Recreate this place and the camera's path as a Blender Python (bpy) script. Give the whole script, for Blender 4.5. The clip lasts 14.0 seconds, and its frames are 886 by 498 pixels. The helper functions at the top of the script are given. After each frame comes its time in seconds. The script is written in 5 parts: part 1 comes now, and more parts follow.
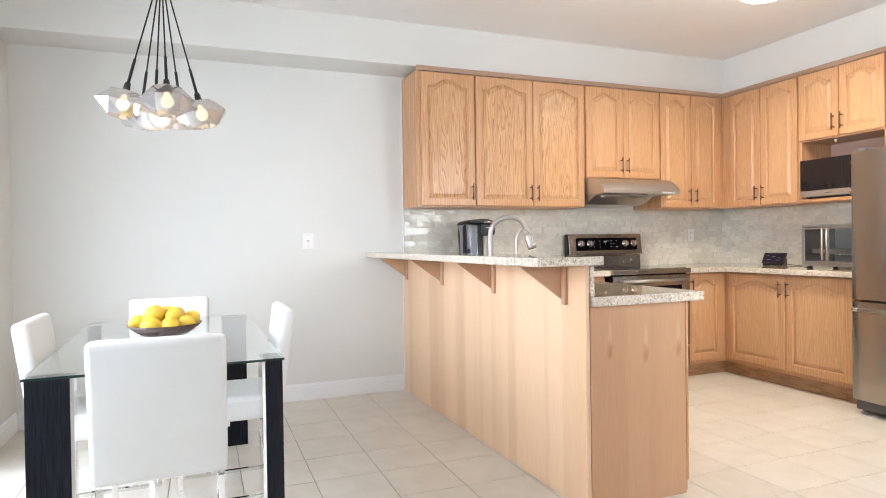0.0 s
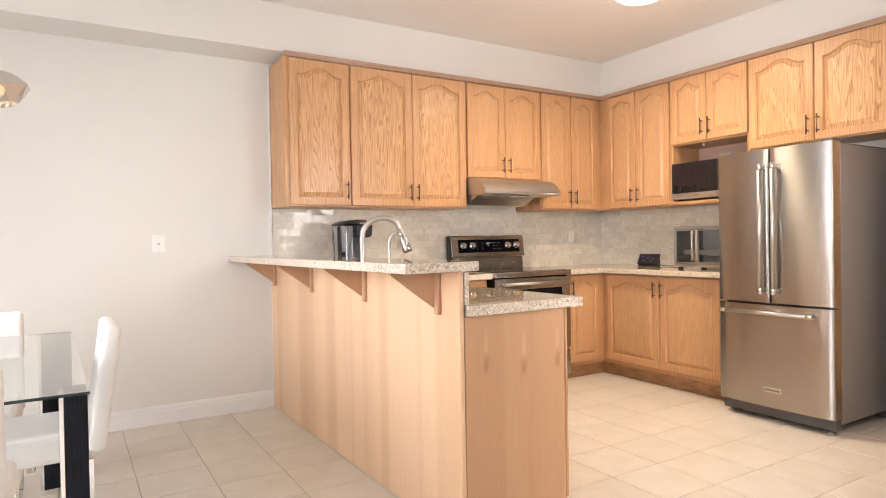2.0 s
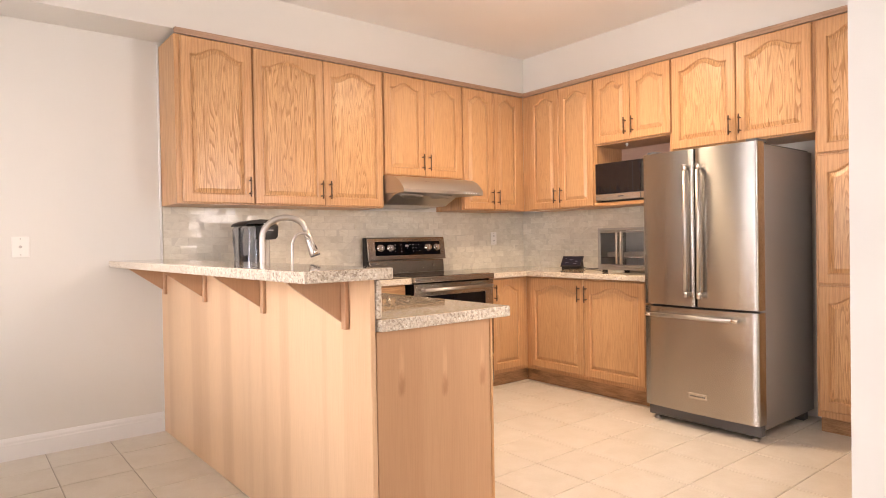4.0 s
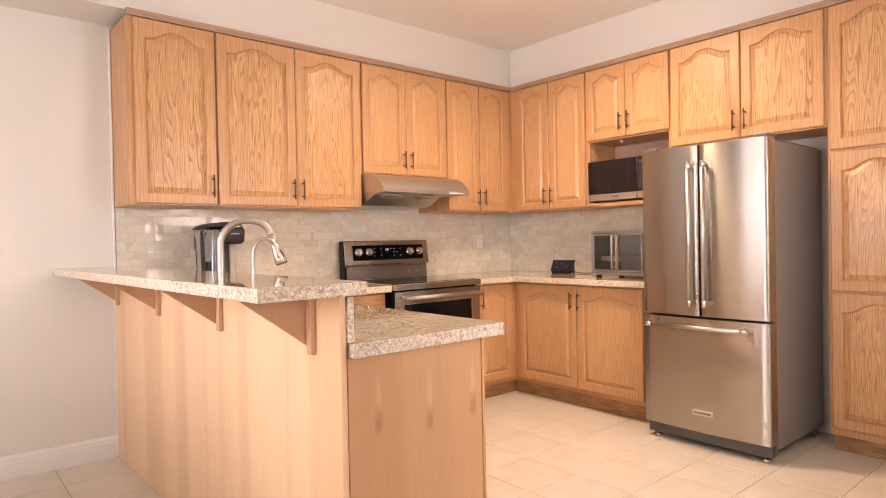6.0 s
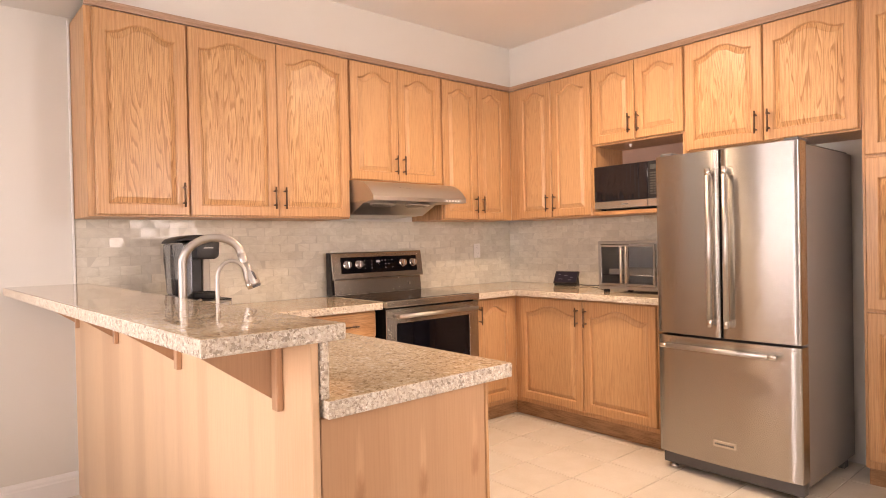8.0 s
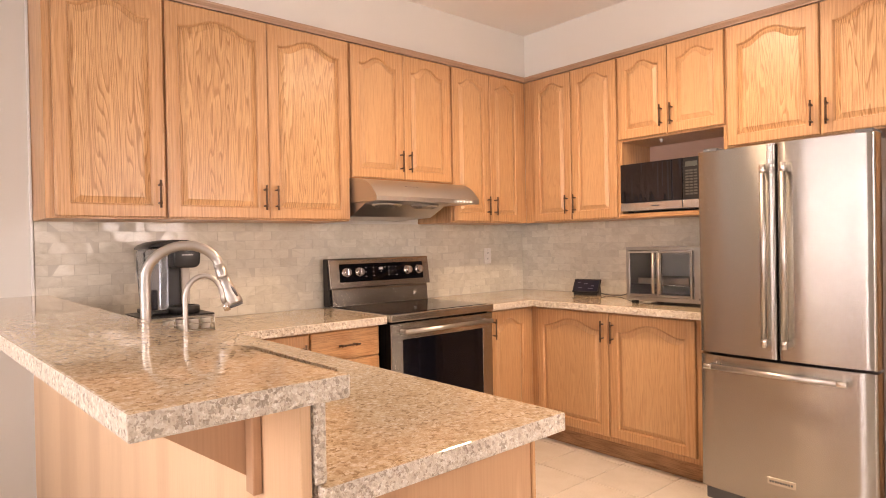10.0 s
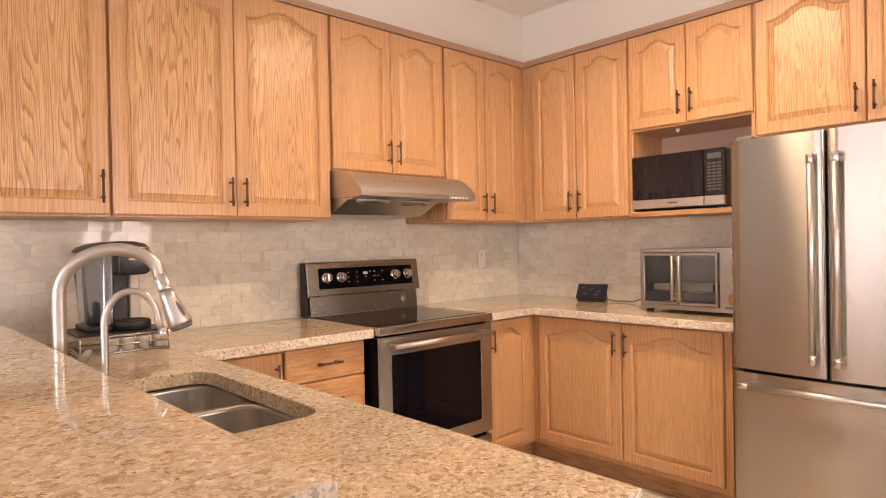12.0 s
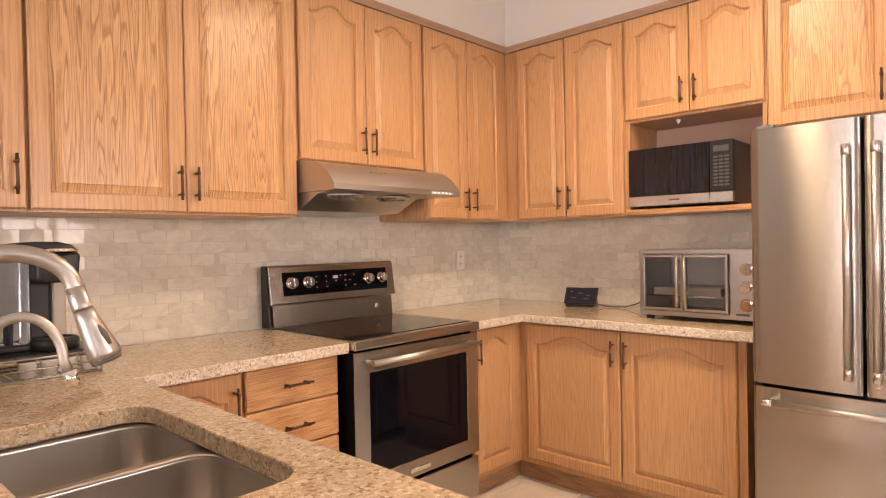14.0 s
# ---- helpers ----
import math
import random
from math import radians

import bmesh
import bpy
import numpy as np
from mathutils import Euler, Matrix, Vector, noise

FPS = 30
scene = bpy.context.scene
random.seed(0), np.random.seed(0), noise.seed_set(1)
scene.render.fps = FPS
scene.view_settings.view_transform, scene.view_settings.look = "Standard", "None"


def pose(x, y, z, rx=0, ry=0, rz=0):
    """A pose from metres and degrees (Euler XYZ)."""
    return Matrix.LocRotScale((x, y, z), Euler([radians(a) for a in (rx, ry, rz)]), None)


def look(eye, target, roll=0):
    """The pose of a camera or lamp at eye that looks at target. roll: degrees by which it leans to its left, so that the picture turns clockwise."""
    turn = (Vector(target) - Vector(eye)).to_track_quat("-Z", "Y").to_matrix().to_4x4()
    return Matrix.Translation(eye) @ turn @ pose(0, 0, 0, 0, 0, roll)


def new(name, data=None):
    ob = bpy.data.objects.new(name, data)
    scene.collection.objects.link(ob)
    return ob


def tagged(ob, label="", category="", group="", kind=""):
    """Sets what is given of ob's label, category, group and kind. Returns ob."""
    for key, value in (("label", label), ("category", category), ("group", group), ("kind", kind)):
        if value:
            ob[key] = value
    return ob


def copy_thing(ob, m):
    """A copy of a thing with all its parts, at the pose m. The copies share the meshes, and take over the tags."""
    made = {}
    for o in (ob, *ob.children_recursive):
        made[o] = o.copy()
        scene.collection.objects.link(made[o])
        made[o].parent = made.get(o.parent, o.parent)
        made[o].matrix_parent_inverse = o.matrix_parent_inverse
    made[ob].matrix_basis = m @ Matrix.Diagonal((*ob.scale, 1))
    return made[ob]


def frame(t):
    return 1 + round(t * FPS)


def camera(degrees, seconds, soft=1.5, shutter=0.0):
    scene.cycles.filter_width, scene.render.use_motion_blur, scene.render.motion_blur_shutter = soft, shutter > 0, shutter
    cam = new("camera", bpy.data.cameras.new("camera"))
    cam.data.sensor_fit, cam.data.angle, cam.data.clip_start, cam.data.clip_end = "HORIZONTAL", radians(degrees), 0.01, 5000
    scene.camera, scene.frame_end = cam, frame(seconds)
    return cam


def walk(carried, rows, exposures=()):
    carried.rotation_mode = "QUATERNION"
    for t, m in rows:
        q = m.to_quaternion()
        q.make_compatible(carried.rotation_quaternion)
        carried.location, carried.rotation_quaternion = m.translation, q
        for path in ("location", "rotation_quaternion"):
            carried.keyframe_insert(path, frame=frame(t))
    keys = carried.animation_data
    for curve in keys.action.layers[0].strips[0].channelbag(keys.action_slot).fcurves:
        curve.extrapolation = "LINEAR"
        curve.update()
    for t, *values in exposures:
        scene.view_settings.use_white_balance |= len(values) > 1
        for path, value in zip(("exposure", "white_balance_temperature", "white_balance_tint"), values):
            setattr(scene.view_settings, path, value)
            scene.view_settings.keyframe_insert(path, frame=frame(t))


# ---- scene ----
cam = camera(71.5, 14.0, 0.95)
PATH = [
    (0, (0.291, 0.408, 1.163), (1.016, 2.272, 1.141), -0.85),
    (0.5, (0.358, 0.454, 1.17), (1.156, 2.288, 1.145), -0.9),
    (1, (0.406, 0.505, 1.176), (1.284, 2.302, 1.15), -0.9),
    (1.5, (0.46, 0.559, 1.169), (1.414, 2.316, 1.145), -1.0),
    (2, (0.515, 0.625, 1.174), (1.553, 2.334, 1.148), -1.0),
    (2.5, (0.558, 0.691, 1.18), (1.672, 2.351, 1.154), -1.0),
    (3, (0.601, 0.748, 1.171), (1.776, 2.367, 1.146), -1.0),
    (3.5, (0.657, 0.812, 1.172), (1.874, 2.399, 1.146), -1.0),
    (4, (0.72, 0.878, 1.179), (1.967, 2.442, 1.153), -1.0),
    (6.5, (0.967, 1.198, 1.214), (2.262, 2.722, 1.189), -1.1),
    (7, (1.017, 1.256, 1.232), (2.316, 2.777, 1.208), -1.1),
    (7.5, (1.075, 1.322, 1.25), (2.377, 2.84, 1.227), -1.2),
    (8, (1.133, 1.391, 1.27), (2.437, 2.907, 1.248), -1.2),
    (8.5, (1.188, 1.472, 1.285), (2.494, 2.986, 1.263), -1.2),
    (9, (1.243, 1.57, 1.296), (2.55, 3.084, 1.275), -1.1),
    (11.5, (1.505, 2.022, 1.298), (2.844, 3.508, 1.283), -1.1),
    (12, (1.564, 2.115, 1.303), (2.924, 3.581, 1.285), -1.1),
    (12.5, (1.61, 2.2, 1.308), (2.989, 3.649, 1.29), -1.1),
    (13, (1.651, 2.289, 1.306), (3.045, 3.722, 1.288), -1.1),
    (13.5, (1.691, 2.371, 1.308), (3.11, 3.78, 1.289), -1.2),
    (14, (1.723, 2.448, 1.308), (3.18, 3.818, 1.287), -1.1),
]

EXPOSURES = [(0.0, -0.21, 5680, 9), (1.5, -0.25, 6300, 15), (3.0, -0.29, 6900, 20), (6.5, -0.35, 7550, 30), (9.0, -0.38, 7700, 30), (14.0, -0.53, 7550, 29)]
walk(cam, [(t, look(eye, target, roll)) for t, eye, target, roll in PATH], EXPOSURES)

# ---- world and lights ----
world = bpy.data.worlds.new("world")
scene.world = world
world.use_nodes = True
sky = world.node_tree.nodes.new("ShaderNodeTexSky")
sky.sky_type = 'NISHITA'
sky.sun_disc = False
sky.sun_elevation, sky.sun_rotation = radians(40), radians(60)
world.node_tree.links.new(sky.outputs[0], world.node_tree.nodes["Background"].inputs[0])
world.node_tree.nodes["Background"].inputs[1].default_value = 0.12

WALL_Y, WALL_X, LEFT_X, SOUTH_Y, CEIL = 5.065, 5.06, -0.85, -2.6, 2.785
TOP = 0.922     # worktop height


def area_lamp(name, m, sx, sy, watts, colour):
    data = bpy.data.lights.new(name, "AREA")
    data.shape, data.size, data.size_y, data.energy, data.color = "RECTANGLE", sx, sy, watts, colour
    ob = new(name, data)
    ob.matrix_world = m
    return ob


def point_lamp(name, place, radius, watts, colour):
    data = bpy.data.lights.new(name, "POINT")
    data.shadow_soft_size, data.energy, data.color = radius, watts, colour
    ob = new(name, data)
    ob.location = place
    return ob


# daylight through the patio door; unseen windows behind and beside added as fill
area_lamp("daylight_patio", look((LEFT_X - 0.72, 3.18, 1.50), (1.0, 3.18, 0.30)), 2.4, 2.2, 150, (0.98, 0.99, 1.0))
area_lamp("fill_window_behind", look((1.6, SOUTH_Y - 0.70, 1.90), (1.6, 0.0, 0.65)), 3.0, 1.8, 82, (1.0, 0.97, 0.92))
area_lamp("fill_window_side", look((LEFT_X - 0.75, -0.6, 1.75), (1.0, -0.6, 0.50)), 2.2, 1.7, 112, (0.97, 0.98, 1.0))
bulb = area_lamp("kitchen_bulb", look((3.68, 3.34, 2.675), (3.68, 3.3401, 0)), 0.24, 0.24, 44, (1.0, 0.80, 0.54))
bulb.data.spread = radians(160)
bulb.data.shape = "DISK"
point_lamp("kitchen_dome", (3.68, 3.34, 2.64), 0.15, 1.2, (1.0, 0.77, 0.46))
area_lamp("daylight_kitchen", look((3.225, 1.395, 1.60), (3.225, 3, 1.60)), 0.56, 0.86, 30, (1.0, 0.98, 0.94))
point_lamp("pendant_bulbs", (0.135, 3.470, 1.72), 0.10, 4, (1.0, 0.80, 0.56))

# ---- materials ----


def mat(name, colour, rough=0.5, metal=0.0, **more):
    m = bpy.data.materials.new(name)
    m.use_nodes = True
    b = m.node_tree.nodes["Principled BSDF"]
    b.inputs["Base Color"].default_value = (*colour, 1)
    b.inputs["Roughness"].default_value = rough
    b.inputs["Metallic"].default_value = metal
    for key, value in more.items():
        b.inputs[key.replace("_", " ")].default_value = value
    return m


def node(m, kind, **inputs):
    n = m.node_tree.nodes.new(kind)
    for key, value in inputs.items():
        n.inputs[key].default_value = value
    return n


def link(m, a, b):
    m.node_tree.links.new(a, b)


def bsdf(m):
    return m.node_tree.nodes["Principled BSDF"]


def coords(m, scale, shift=True, source="Object"):
    tc = node(m, "ShaderNodeTexCoord")
    mp = node(m, "ShaderNodeMapping")
    mp.inputs["Scale"].default_value = scale
    if shift:
        info = node(m, "ShaderNodeObjectInfo")
        mul = m.node_tree.nodes.new("ShaderNodeVectorMath")
        mul.operation = "SCALE"
        mul.inputs[0].default_value = (7.3, 3.1, 5.7)
        link(m, info.outputs["Random"], mul.inputs["Scale"])
        link(m, mul.outputs[0], mp.inputs["Location"])
    link(m, tc.outputs[source], mp.inputs["Vector"])
    return mp.outputs[0]


def ramp(m, fac, stops):
    r = node(m, "ShaderNodeValToRGB")
    els = r.color_ramp.elements
    while len(els) < len(stops):
        els.new(0.5)
    for e, (p, c) in zip(els, stops):
        e.position, e.color = p, (*c, 1)
    link(m, fac, r.inputs[0])
    return r.outputs[0]


def mix(m, fac, a, b, blend="MIX"):
    n = node(m, "ShaderNodeMix")
    n.data_type, n.blend_type = "RGBA", blend
    for value, key in ((fac, 0), (a, 6), (b, 7)):
        if isinstance(value, (int, float)):
            n.inputs[key].default_value = value
        elif isinstance(value, tuple):
            n.inputs[key].default_value = (*value, 1)
        else:
            link(m, value, n.inputs[key])
    return n.outputs[2]


def bump(m, height, strength, distance):
    b = node(m, "ShaderNodeBump", Strength=strength, Distance=distance)
    link(m, height, b.inputs["Height"])
    link(m, b.outputs[0], bsdf(m).inputs["Normal"])


def noise_tex(m, vec, scale, detail=4.0, rough=0.55, distortion=0.0):
    n = node(m, "ShaderNodeTexNoise", Scale=scale, Detail=detail, Roughness=rough, Distortion=distortion)
    link(m, vec, n.inputs["Vector"])
    return n.outputs[0]


def oak(name, light, dark, grain=(1, 1, 0.09), rough=0.36, contrast=1.0, bands=16.0):
    """Oiled oak: cathedral growth rings, fine pores, a slow tone drift."""
    m = mat(name, light, rough)
    v = coords(m, grain)
    rings = node(m, "ShaderNodeTexWave", Scale=bands, Distortion=9.0, Detail=2.0, **{"Detail Scale": 1.2, "Detail Roughness": 0.5})
    rings.bands_direction = "X"
    link(m, v, rings.inputs["Vector"])
    wide = noise_tex(m, v, 5.0, 3.0)
    pores = noise_tex(m, coords(m, (grain[0] * 300, grain[1] * 70, grain[2] * 80) if grain[2] < 1 else (grain[0] * 90, 420, 420)), 1.0, 2.0, 0.7)
    base = ramp(m, rings.outputs[1], [(0.0, dark), (0.35, tuple(0.45 * a + 0.55 * b for a, b in zip(dark, light))), (1.0, light)])
    tone = mix(m, 0.35 * contrast, base, ramp(m, wide, [(0.3, dark), (0.7, light)]))
    poretone = ramp(m, pores, [(0.38, (0.62, 0.55, 0.48)), (0.50, (1, 1, 1)), (0.66, (1.06, 1.06, 1.05))])
    col = mix(m, 0.9 * contrast, tone, poretone, "MULTIPLY")
    link(m, col, bsdf(m).inputs["Base Color"])
    bump(m, pores, 0.12, 0.001)
    return m


OAK = oak("oak_frame", (0.575, 0.338, 0.173), (0.505, 0.273, 0.123), contrast=0.5)


def flame_oak(name, calm, pore=0.75):
    """Flat-sawn oak panels: nested flame figures, crisp on one side, broken up by short dark pores."""
    m = mat(name, (0.6, 0.37, 0.18), 0.33)
    v = coords(m, (17, 0, 1.0))
    field = noise_tex(m, v, 1.0, 1.2, 0.45)
    mul = node(m, "ShaderNodeMath")
    mul.operation = "MULTIPLY"
    mul.inputs[1].default_value = 17.0
    link(m, field, mul.inputs[0])
    saw = node(m, "ShaderNodeMath")
    saw.operation = "FRACT"
    link(m, mul.outputs[0], saw.inputs[0])
    lines = ramp(m, saw.outputs[0], [(0.0, (0.675, 0.418, 0.215)), (0.55, (0.610, 0.360, 0.175)), (0.70, (0.415, 0.215, 0.087)), (0.82, (0.430, 0.226, 0.092)), (0.90, (0.690, 0.432, 0.226))])
    info = node(m, "ShaderNodeObjectInfo")
    quiet = ramp(m, info.outputs["Random"], [(0.0, (calm[0],) * 3), (1.0, (calm[1],) * 3)])
    lines = mix(m, quiet, lines, (0.583, 0.350, 0.182))
    slow = ramp(m, noise_tex(m, coords(m, (3, 3, 0.5)), 1.0, 2.0), [(0.3, (0.90, 0.87, 0.84)), (0.7, (1, 1, 1))])
    pores = noise_tex(m, coords(m, (290, 6, 8)), 1.0, 2.0, 0.7)
    fine = ramp(m, pores, [(0.38, (0.66, 0.58, 0.50)), (0.50, (1, 1, 1)), (0.66, (1.06, 1.06, 1.06))])
    col = mix(m, pore, mix(m, 0.8, lines, slow, "MULTIPLY"), fine, "MULTIPLY")
    link(m, col, bsdf(m).inputs["Base Color"])
    bump(m, pores, 0.14, 0.001)
    return m


OAK_PANEL = flame_oak("oak_panel", (0.0, 0.35))
OAK_FINE = flame_oak("oak_panel_fine", (0.72, 0.94), 0.42)
OAK_H = oak("oak_drawer", (0.600, 0.353, 0.178), (0.485, 0.253, 0.110), (0.09, 1, 1))


def crown_oak():
    """Moulded oak; the grain runs level, along the moulding."""
    m = mat("oak_crown", (0.43, 0.28, 0.195), 0.42)
    n = noise_tex(m, coords(m, (2.5, 2.5, 420), False), 1.0, 3.0, 0.6)
    link(m, ramp(m, n, [(0.32, (0.345, 0.215, 0.145)), (0.55, (0.43, 0.285, 0.20)), (0.75, (0.47, 0.32, 0.23))]), bsdf(m).inputs["Base Color"])
    return m


CROWN = crown_oak()
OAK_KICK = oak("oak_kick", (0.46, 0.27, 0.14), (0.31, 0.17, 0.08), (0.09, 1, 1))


def veneer(name, light, dark, knots):
    """Smooth rotary veneer in soft upright bands; knots: places (x, z) of small flame-shaped knots."""
    m = mat(name, light, 0.40)
    v = coords(m, (0.0, 4.2, 0.02) if not knots else (4.2, 0.0, 0.05), False)
    bands = noise_tex(m, v, 0.75, 2.0, 0.5)
    col = ramp(m, bands, [(0.36, dark), (0.47, tuple(0.5 * a + 0.5 * b for a, b in zip(light, dark))), (0.5, light), (0.66, tuple(min(1, c * 1.05) for c in light))])
    grain = noise_tex(m, coords(m, (260, 260, 6)), 1.0, 2.0)
    col = mix(m, 0.5, col, ramp(m, grain, [(0.35, (0.88, 0.85, 0.81)), (0.6, (1, 1, 1))]), "MULTIPLY")
    for x, z in knots:
        tc = node(m, "ShaderNodeTexCoord")
        for dz, sx, sz, tint, fade in ((0.0, 46, 17, (0.68, 0.55, 0.45), 0.65), (0.07, 60, 10, (1.22, 1.26, 1.34), 0.7)):
            mp = node(m, "ShaderNodeMapping")
            mp.inputs["Scale"].default_value = (sx, 0.0, sz)
            mp.inputs["Location"].default_value = (-x * sx, 0, -(z + dz) * sz)
            link(m, tc.outputs["Object"], mp.inputs["Vector"])
            warp = node(m, "ShaderNodeTexNoise", Scale=1.4, Detail=2.0)
            link(m, mp.outputs[0], warp.inputs["Vector"])
            wv = m.node_tree.nodes.new("ShaderNodeVectorMath")
            wv.operation = "ADD"
            link(m, mp.outputs[0], wv.inputs[0])
            sub = m.node_tree.nodes.new("ShaderNodeVectorMath")
            sub.operation = "SUBTRACT"
            sub.inputs[1].default_value = (0.5, 0.5, 0.5)
            link(m, warp.outputs[1], sub.inputs[0])
            link(m, sub.outputs[0], wv.inputs[1])
            ball = node(m, "ShaderNodeTexGradient")
            ball.gradient_type = "SPHERICAL"
            link(m, wv.outputs[0], ball.inputs[0])
            soft = ramp(m, ball.outputs[1], [(0.15, (0, 0, 0)), (0.7, (fade,) * 3)])
            col = mix(m, soft, col, mix(m, 1.0, col, tint, "MULTIPLY"))
    link(m, col, bsdf(m).inputs["Base Color"])
    return m


# one veneer in two tones: daylit side lightened, end panel darkened for shade
VENEER_LIT = veneer("maple_veneer_lit", (0.765, 0.528, 0.335), (0.675, 0.437, 0.262), [])
VENEER_KNOT_SHADED = veneer("maple_veneer_knots_shaded", (0.515, 0.305, 0.170), (0.465, 0.262, 0.140), [(0.123, 0.690), (0.315, 0.660), (0.500, 0.670)])

BRACKET = veneer("bracket_veneer", (0.56, 0.34, 0.205), (0.49, 0.285, 0.165), [])


def granite(name="speckled_granite", edge=False):
    """Golden beige granite: irregular crystals of four tones, dark flecks, a slow drift."""
    m = mat(name, (0.6, 0.5, 0.4), 0.035, Specular_IOR_Level=0.65)
    v = coords(m, (1, 1, 1), False)
    shake = node(m, "ShaderNodeTexNoise", Scale=170.0, Detail=3.0)
    link(m, v, shake.inputs["Vector"])
    scaled = m.node_tree.nodes.new("ShaderNodeVectorMath")
    scaled.operation = "SCALE"
    scaled.inputs["Scale"].default_value = 0.015
    link(m, shake.outputs[1], scaled.inputs[0])
    warped = m.node_tree.nodes.new("ShaderNodeVectorMath")
    warped.operation = "ADD"
    link(m, v, warped.inputs[0])
    link(m, scaled.outputs[0], warped.inputs[1])
    tones = []
    for scale in (150.0 if edge else 135.0, 280.0):
        vor = node(m, "ShaderNodeTexVoronoi", Scale=scale)
        link(m, warped.outputs[0], vor.inputs["Vector"])
        split = node(m, "ShaderNodeSeparateColor")
        link(m, vor.outputs["Color"], split.inputs[0])
        tones.append(split)
    if edge:
        stops = [(0.0, (0.36, 0.29, 0.21)), (0.13, (0.44, 0.36, 0.27)), (0.17, (0.61, 0.52, 0.41)), (0.55, (0.70, 0.62, 0.51)), (1.0, (0.80, 0.75, 0.67))]
    else:
        stops = [(0.0, (0.34, 0.25, 0.16)), (0.10, (0.40, 0.30, 0.195)), (0.13, (0.50, 0.39, 0.265)), (0.50, (0.595, 0.485, 0.345)), (0.78, (0.63, 0.53, 0.395)), (1.0, (0.73, 0.66, 0.555))]
    col = ramp(m, tones[0].outputs[0], stops)
    small = ramp(m, tones[1].outputs[1], [(0.0, (0.64, 0.56, 0.48)), (0.10, (0.70, 0.62, 0.54)), (0.14, (0.95, 0.93, 0.90)), (0.85, (1, 1, 1)), (0.88, (1.18, 1.20, 1.24))])
    col = mix(m, 0.85, col, small, "MULTIPLY")
    slow = ramp(m, noise_tex(m, v, 14.0, 3.0, 0.6), [(0.3, (0.88, 0.86, 0.83)), (0.7, (1.03, 1.03, 1.02))])
    col = mix(m, 0.8, col, slow, "MULTIPLY")
    link(m, col, bsdf(m).inputs["Base Color"])
    return m


GRANITE = granite()


def rock_edge():
    """The hammered, paler edge of the granite."""
    m = granite("granite_edge", True)
    bsdf(m).inputs["Roughness"].default_value = 0.55
    v = coords(m, (1, 1, 1), False)
    bump(m, noise_tex(m, v, 60.0, 3.0), 1.0, 0.016)
    src = bsdf(m).inputs["Base Color"].links[0].from_socket
    link(m, mix(m, 0.10, src, (0.78, 0.74, 0.69)), bsdf(m).inputs["Base Color"])
    return m


GRANITE_EDGE = rock_edge()


def paint(name, colour, rough=0.6):
    m = mat(name, colour, rough)
    v = coords(m, (1, 1, 1), False)
    slow = noise_tex(m, v, 1.3, 2.0)
    c2 = tuple(c * 0.965 for c in colour)
    link(m, ramp(m, slow, [(0.3, c2), (0.7, colour)]), bsdf(m).inputs["Base Color"])
    bump(m, noise_tex(m, v, 260.0, 2.0), 0.06, 0.001)
    return m


WALL = paint("wall_paint", (0.71, 0.70, 0.665))
CEILING = paint("ceiling_paint", (0.80, 0.78, 0.75), 0.8)
TRIM = paint("white_trim", (0.80, 0.80, 0.80), 0.35)
NOOK = paint("niche_plywood", (0.52, 0.345, 0.265), 0.5)


def floor_tile():
    m = mat("glazed_floor_tile", (0.70, 0.65, 0.58), 0.28)
    v = coords(m, (1, 1, 1), True)
    a = noise_tex(m, v, 6.0, 5.0, 0.6, 0.4)
    c = ramp(m, a, [(0.3, (0.66, 0.605, 0.515)), (0.55, (0.715, 0.665, 0.585)), (0.75, (0.75, 0.705, 0.63))])
    fine = ramp(m, noise_tex(m, v, 120.0, 2.0), [(0.35, (0.95, 0.945, 0.94)), (0.6, (1, 1, 1))])
    c = mix(m, 0.7, c, fine, "MULTIPLY")
    info = node(m, "ShaderNodeObjectInfo")
    tone = ramp(m, info.outputs["Random"], [(0.0, (0.955, 0.95, 0.945)), (1.0, (1, 1, 1))])
    link(m, mix(m, 1.0, c, tone, "MULTIPLY"), bsdf(m).inputs["Base Color"])
    bump(m, noise_tex(m, v, 14.0, 2.0), 0.05, 0.004)
    return m


FLOOR_TILE = floor_tile()
GROUT = mat("floor_grout", (0.47, 0.43, 0.37), 0.85)


def marble_tile():
    m = mat("glossy_marble_tile", (0.6, 0.58, 0.54), 0.025)
    v = coords(m, (1, 1, 1.8), True)
    a = noise_tex(m, v, 9.0, 6.0, 0.66, 1.8)
    c = ramp(m, a, [(0.28, (0.61, 0.58, 0.495)), (0.46, (0.71, 0.68, 0.60)), (0.60, (0.755, 0.73, 0.65)), (0.75, (0.82, 0.80, 0.73))])
    info = node(m, "ShaderNodeObjectInfo")
    geo = node(m, "ShaderNodeNewGeometry")
    add = node(m, "ShaderNodeMath")
    add.operation = "ADD"
    link(m, info.outputs["Random"], add.inputs[0])
    link(m, geo.outputs["Random Per Island"], add.inputs[1])
    fr = node(m, "ShaderNodeMath")
    fr.operation = "FRACT"
    link(m, add.outputs[0], fr.inputs[0])
    tone = ramp(m, fr.outputs[0], [(0.0, (0.89, 0.885, 0.87)), (1.0, (1.02, 1.02, 1.01))])
    link(m, mix(m, 1.0, c, tone, "MULTIPLY"), bsdf(m).inputs["Base Color"])
    bump(m, noise_tex(m, v, 26.0, 2.0), 0.02, 0.003)
    return m


MARBLE = marble_tile()
TILE_GROUT = mat("pale_grout", (0.58, 0.555, 0.485), 0.8)


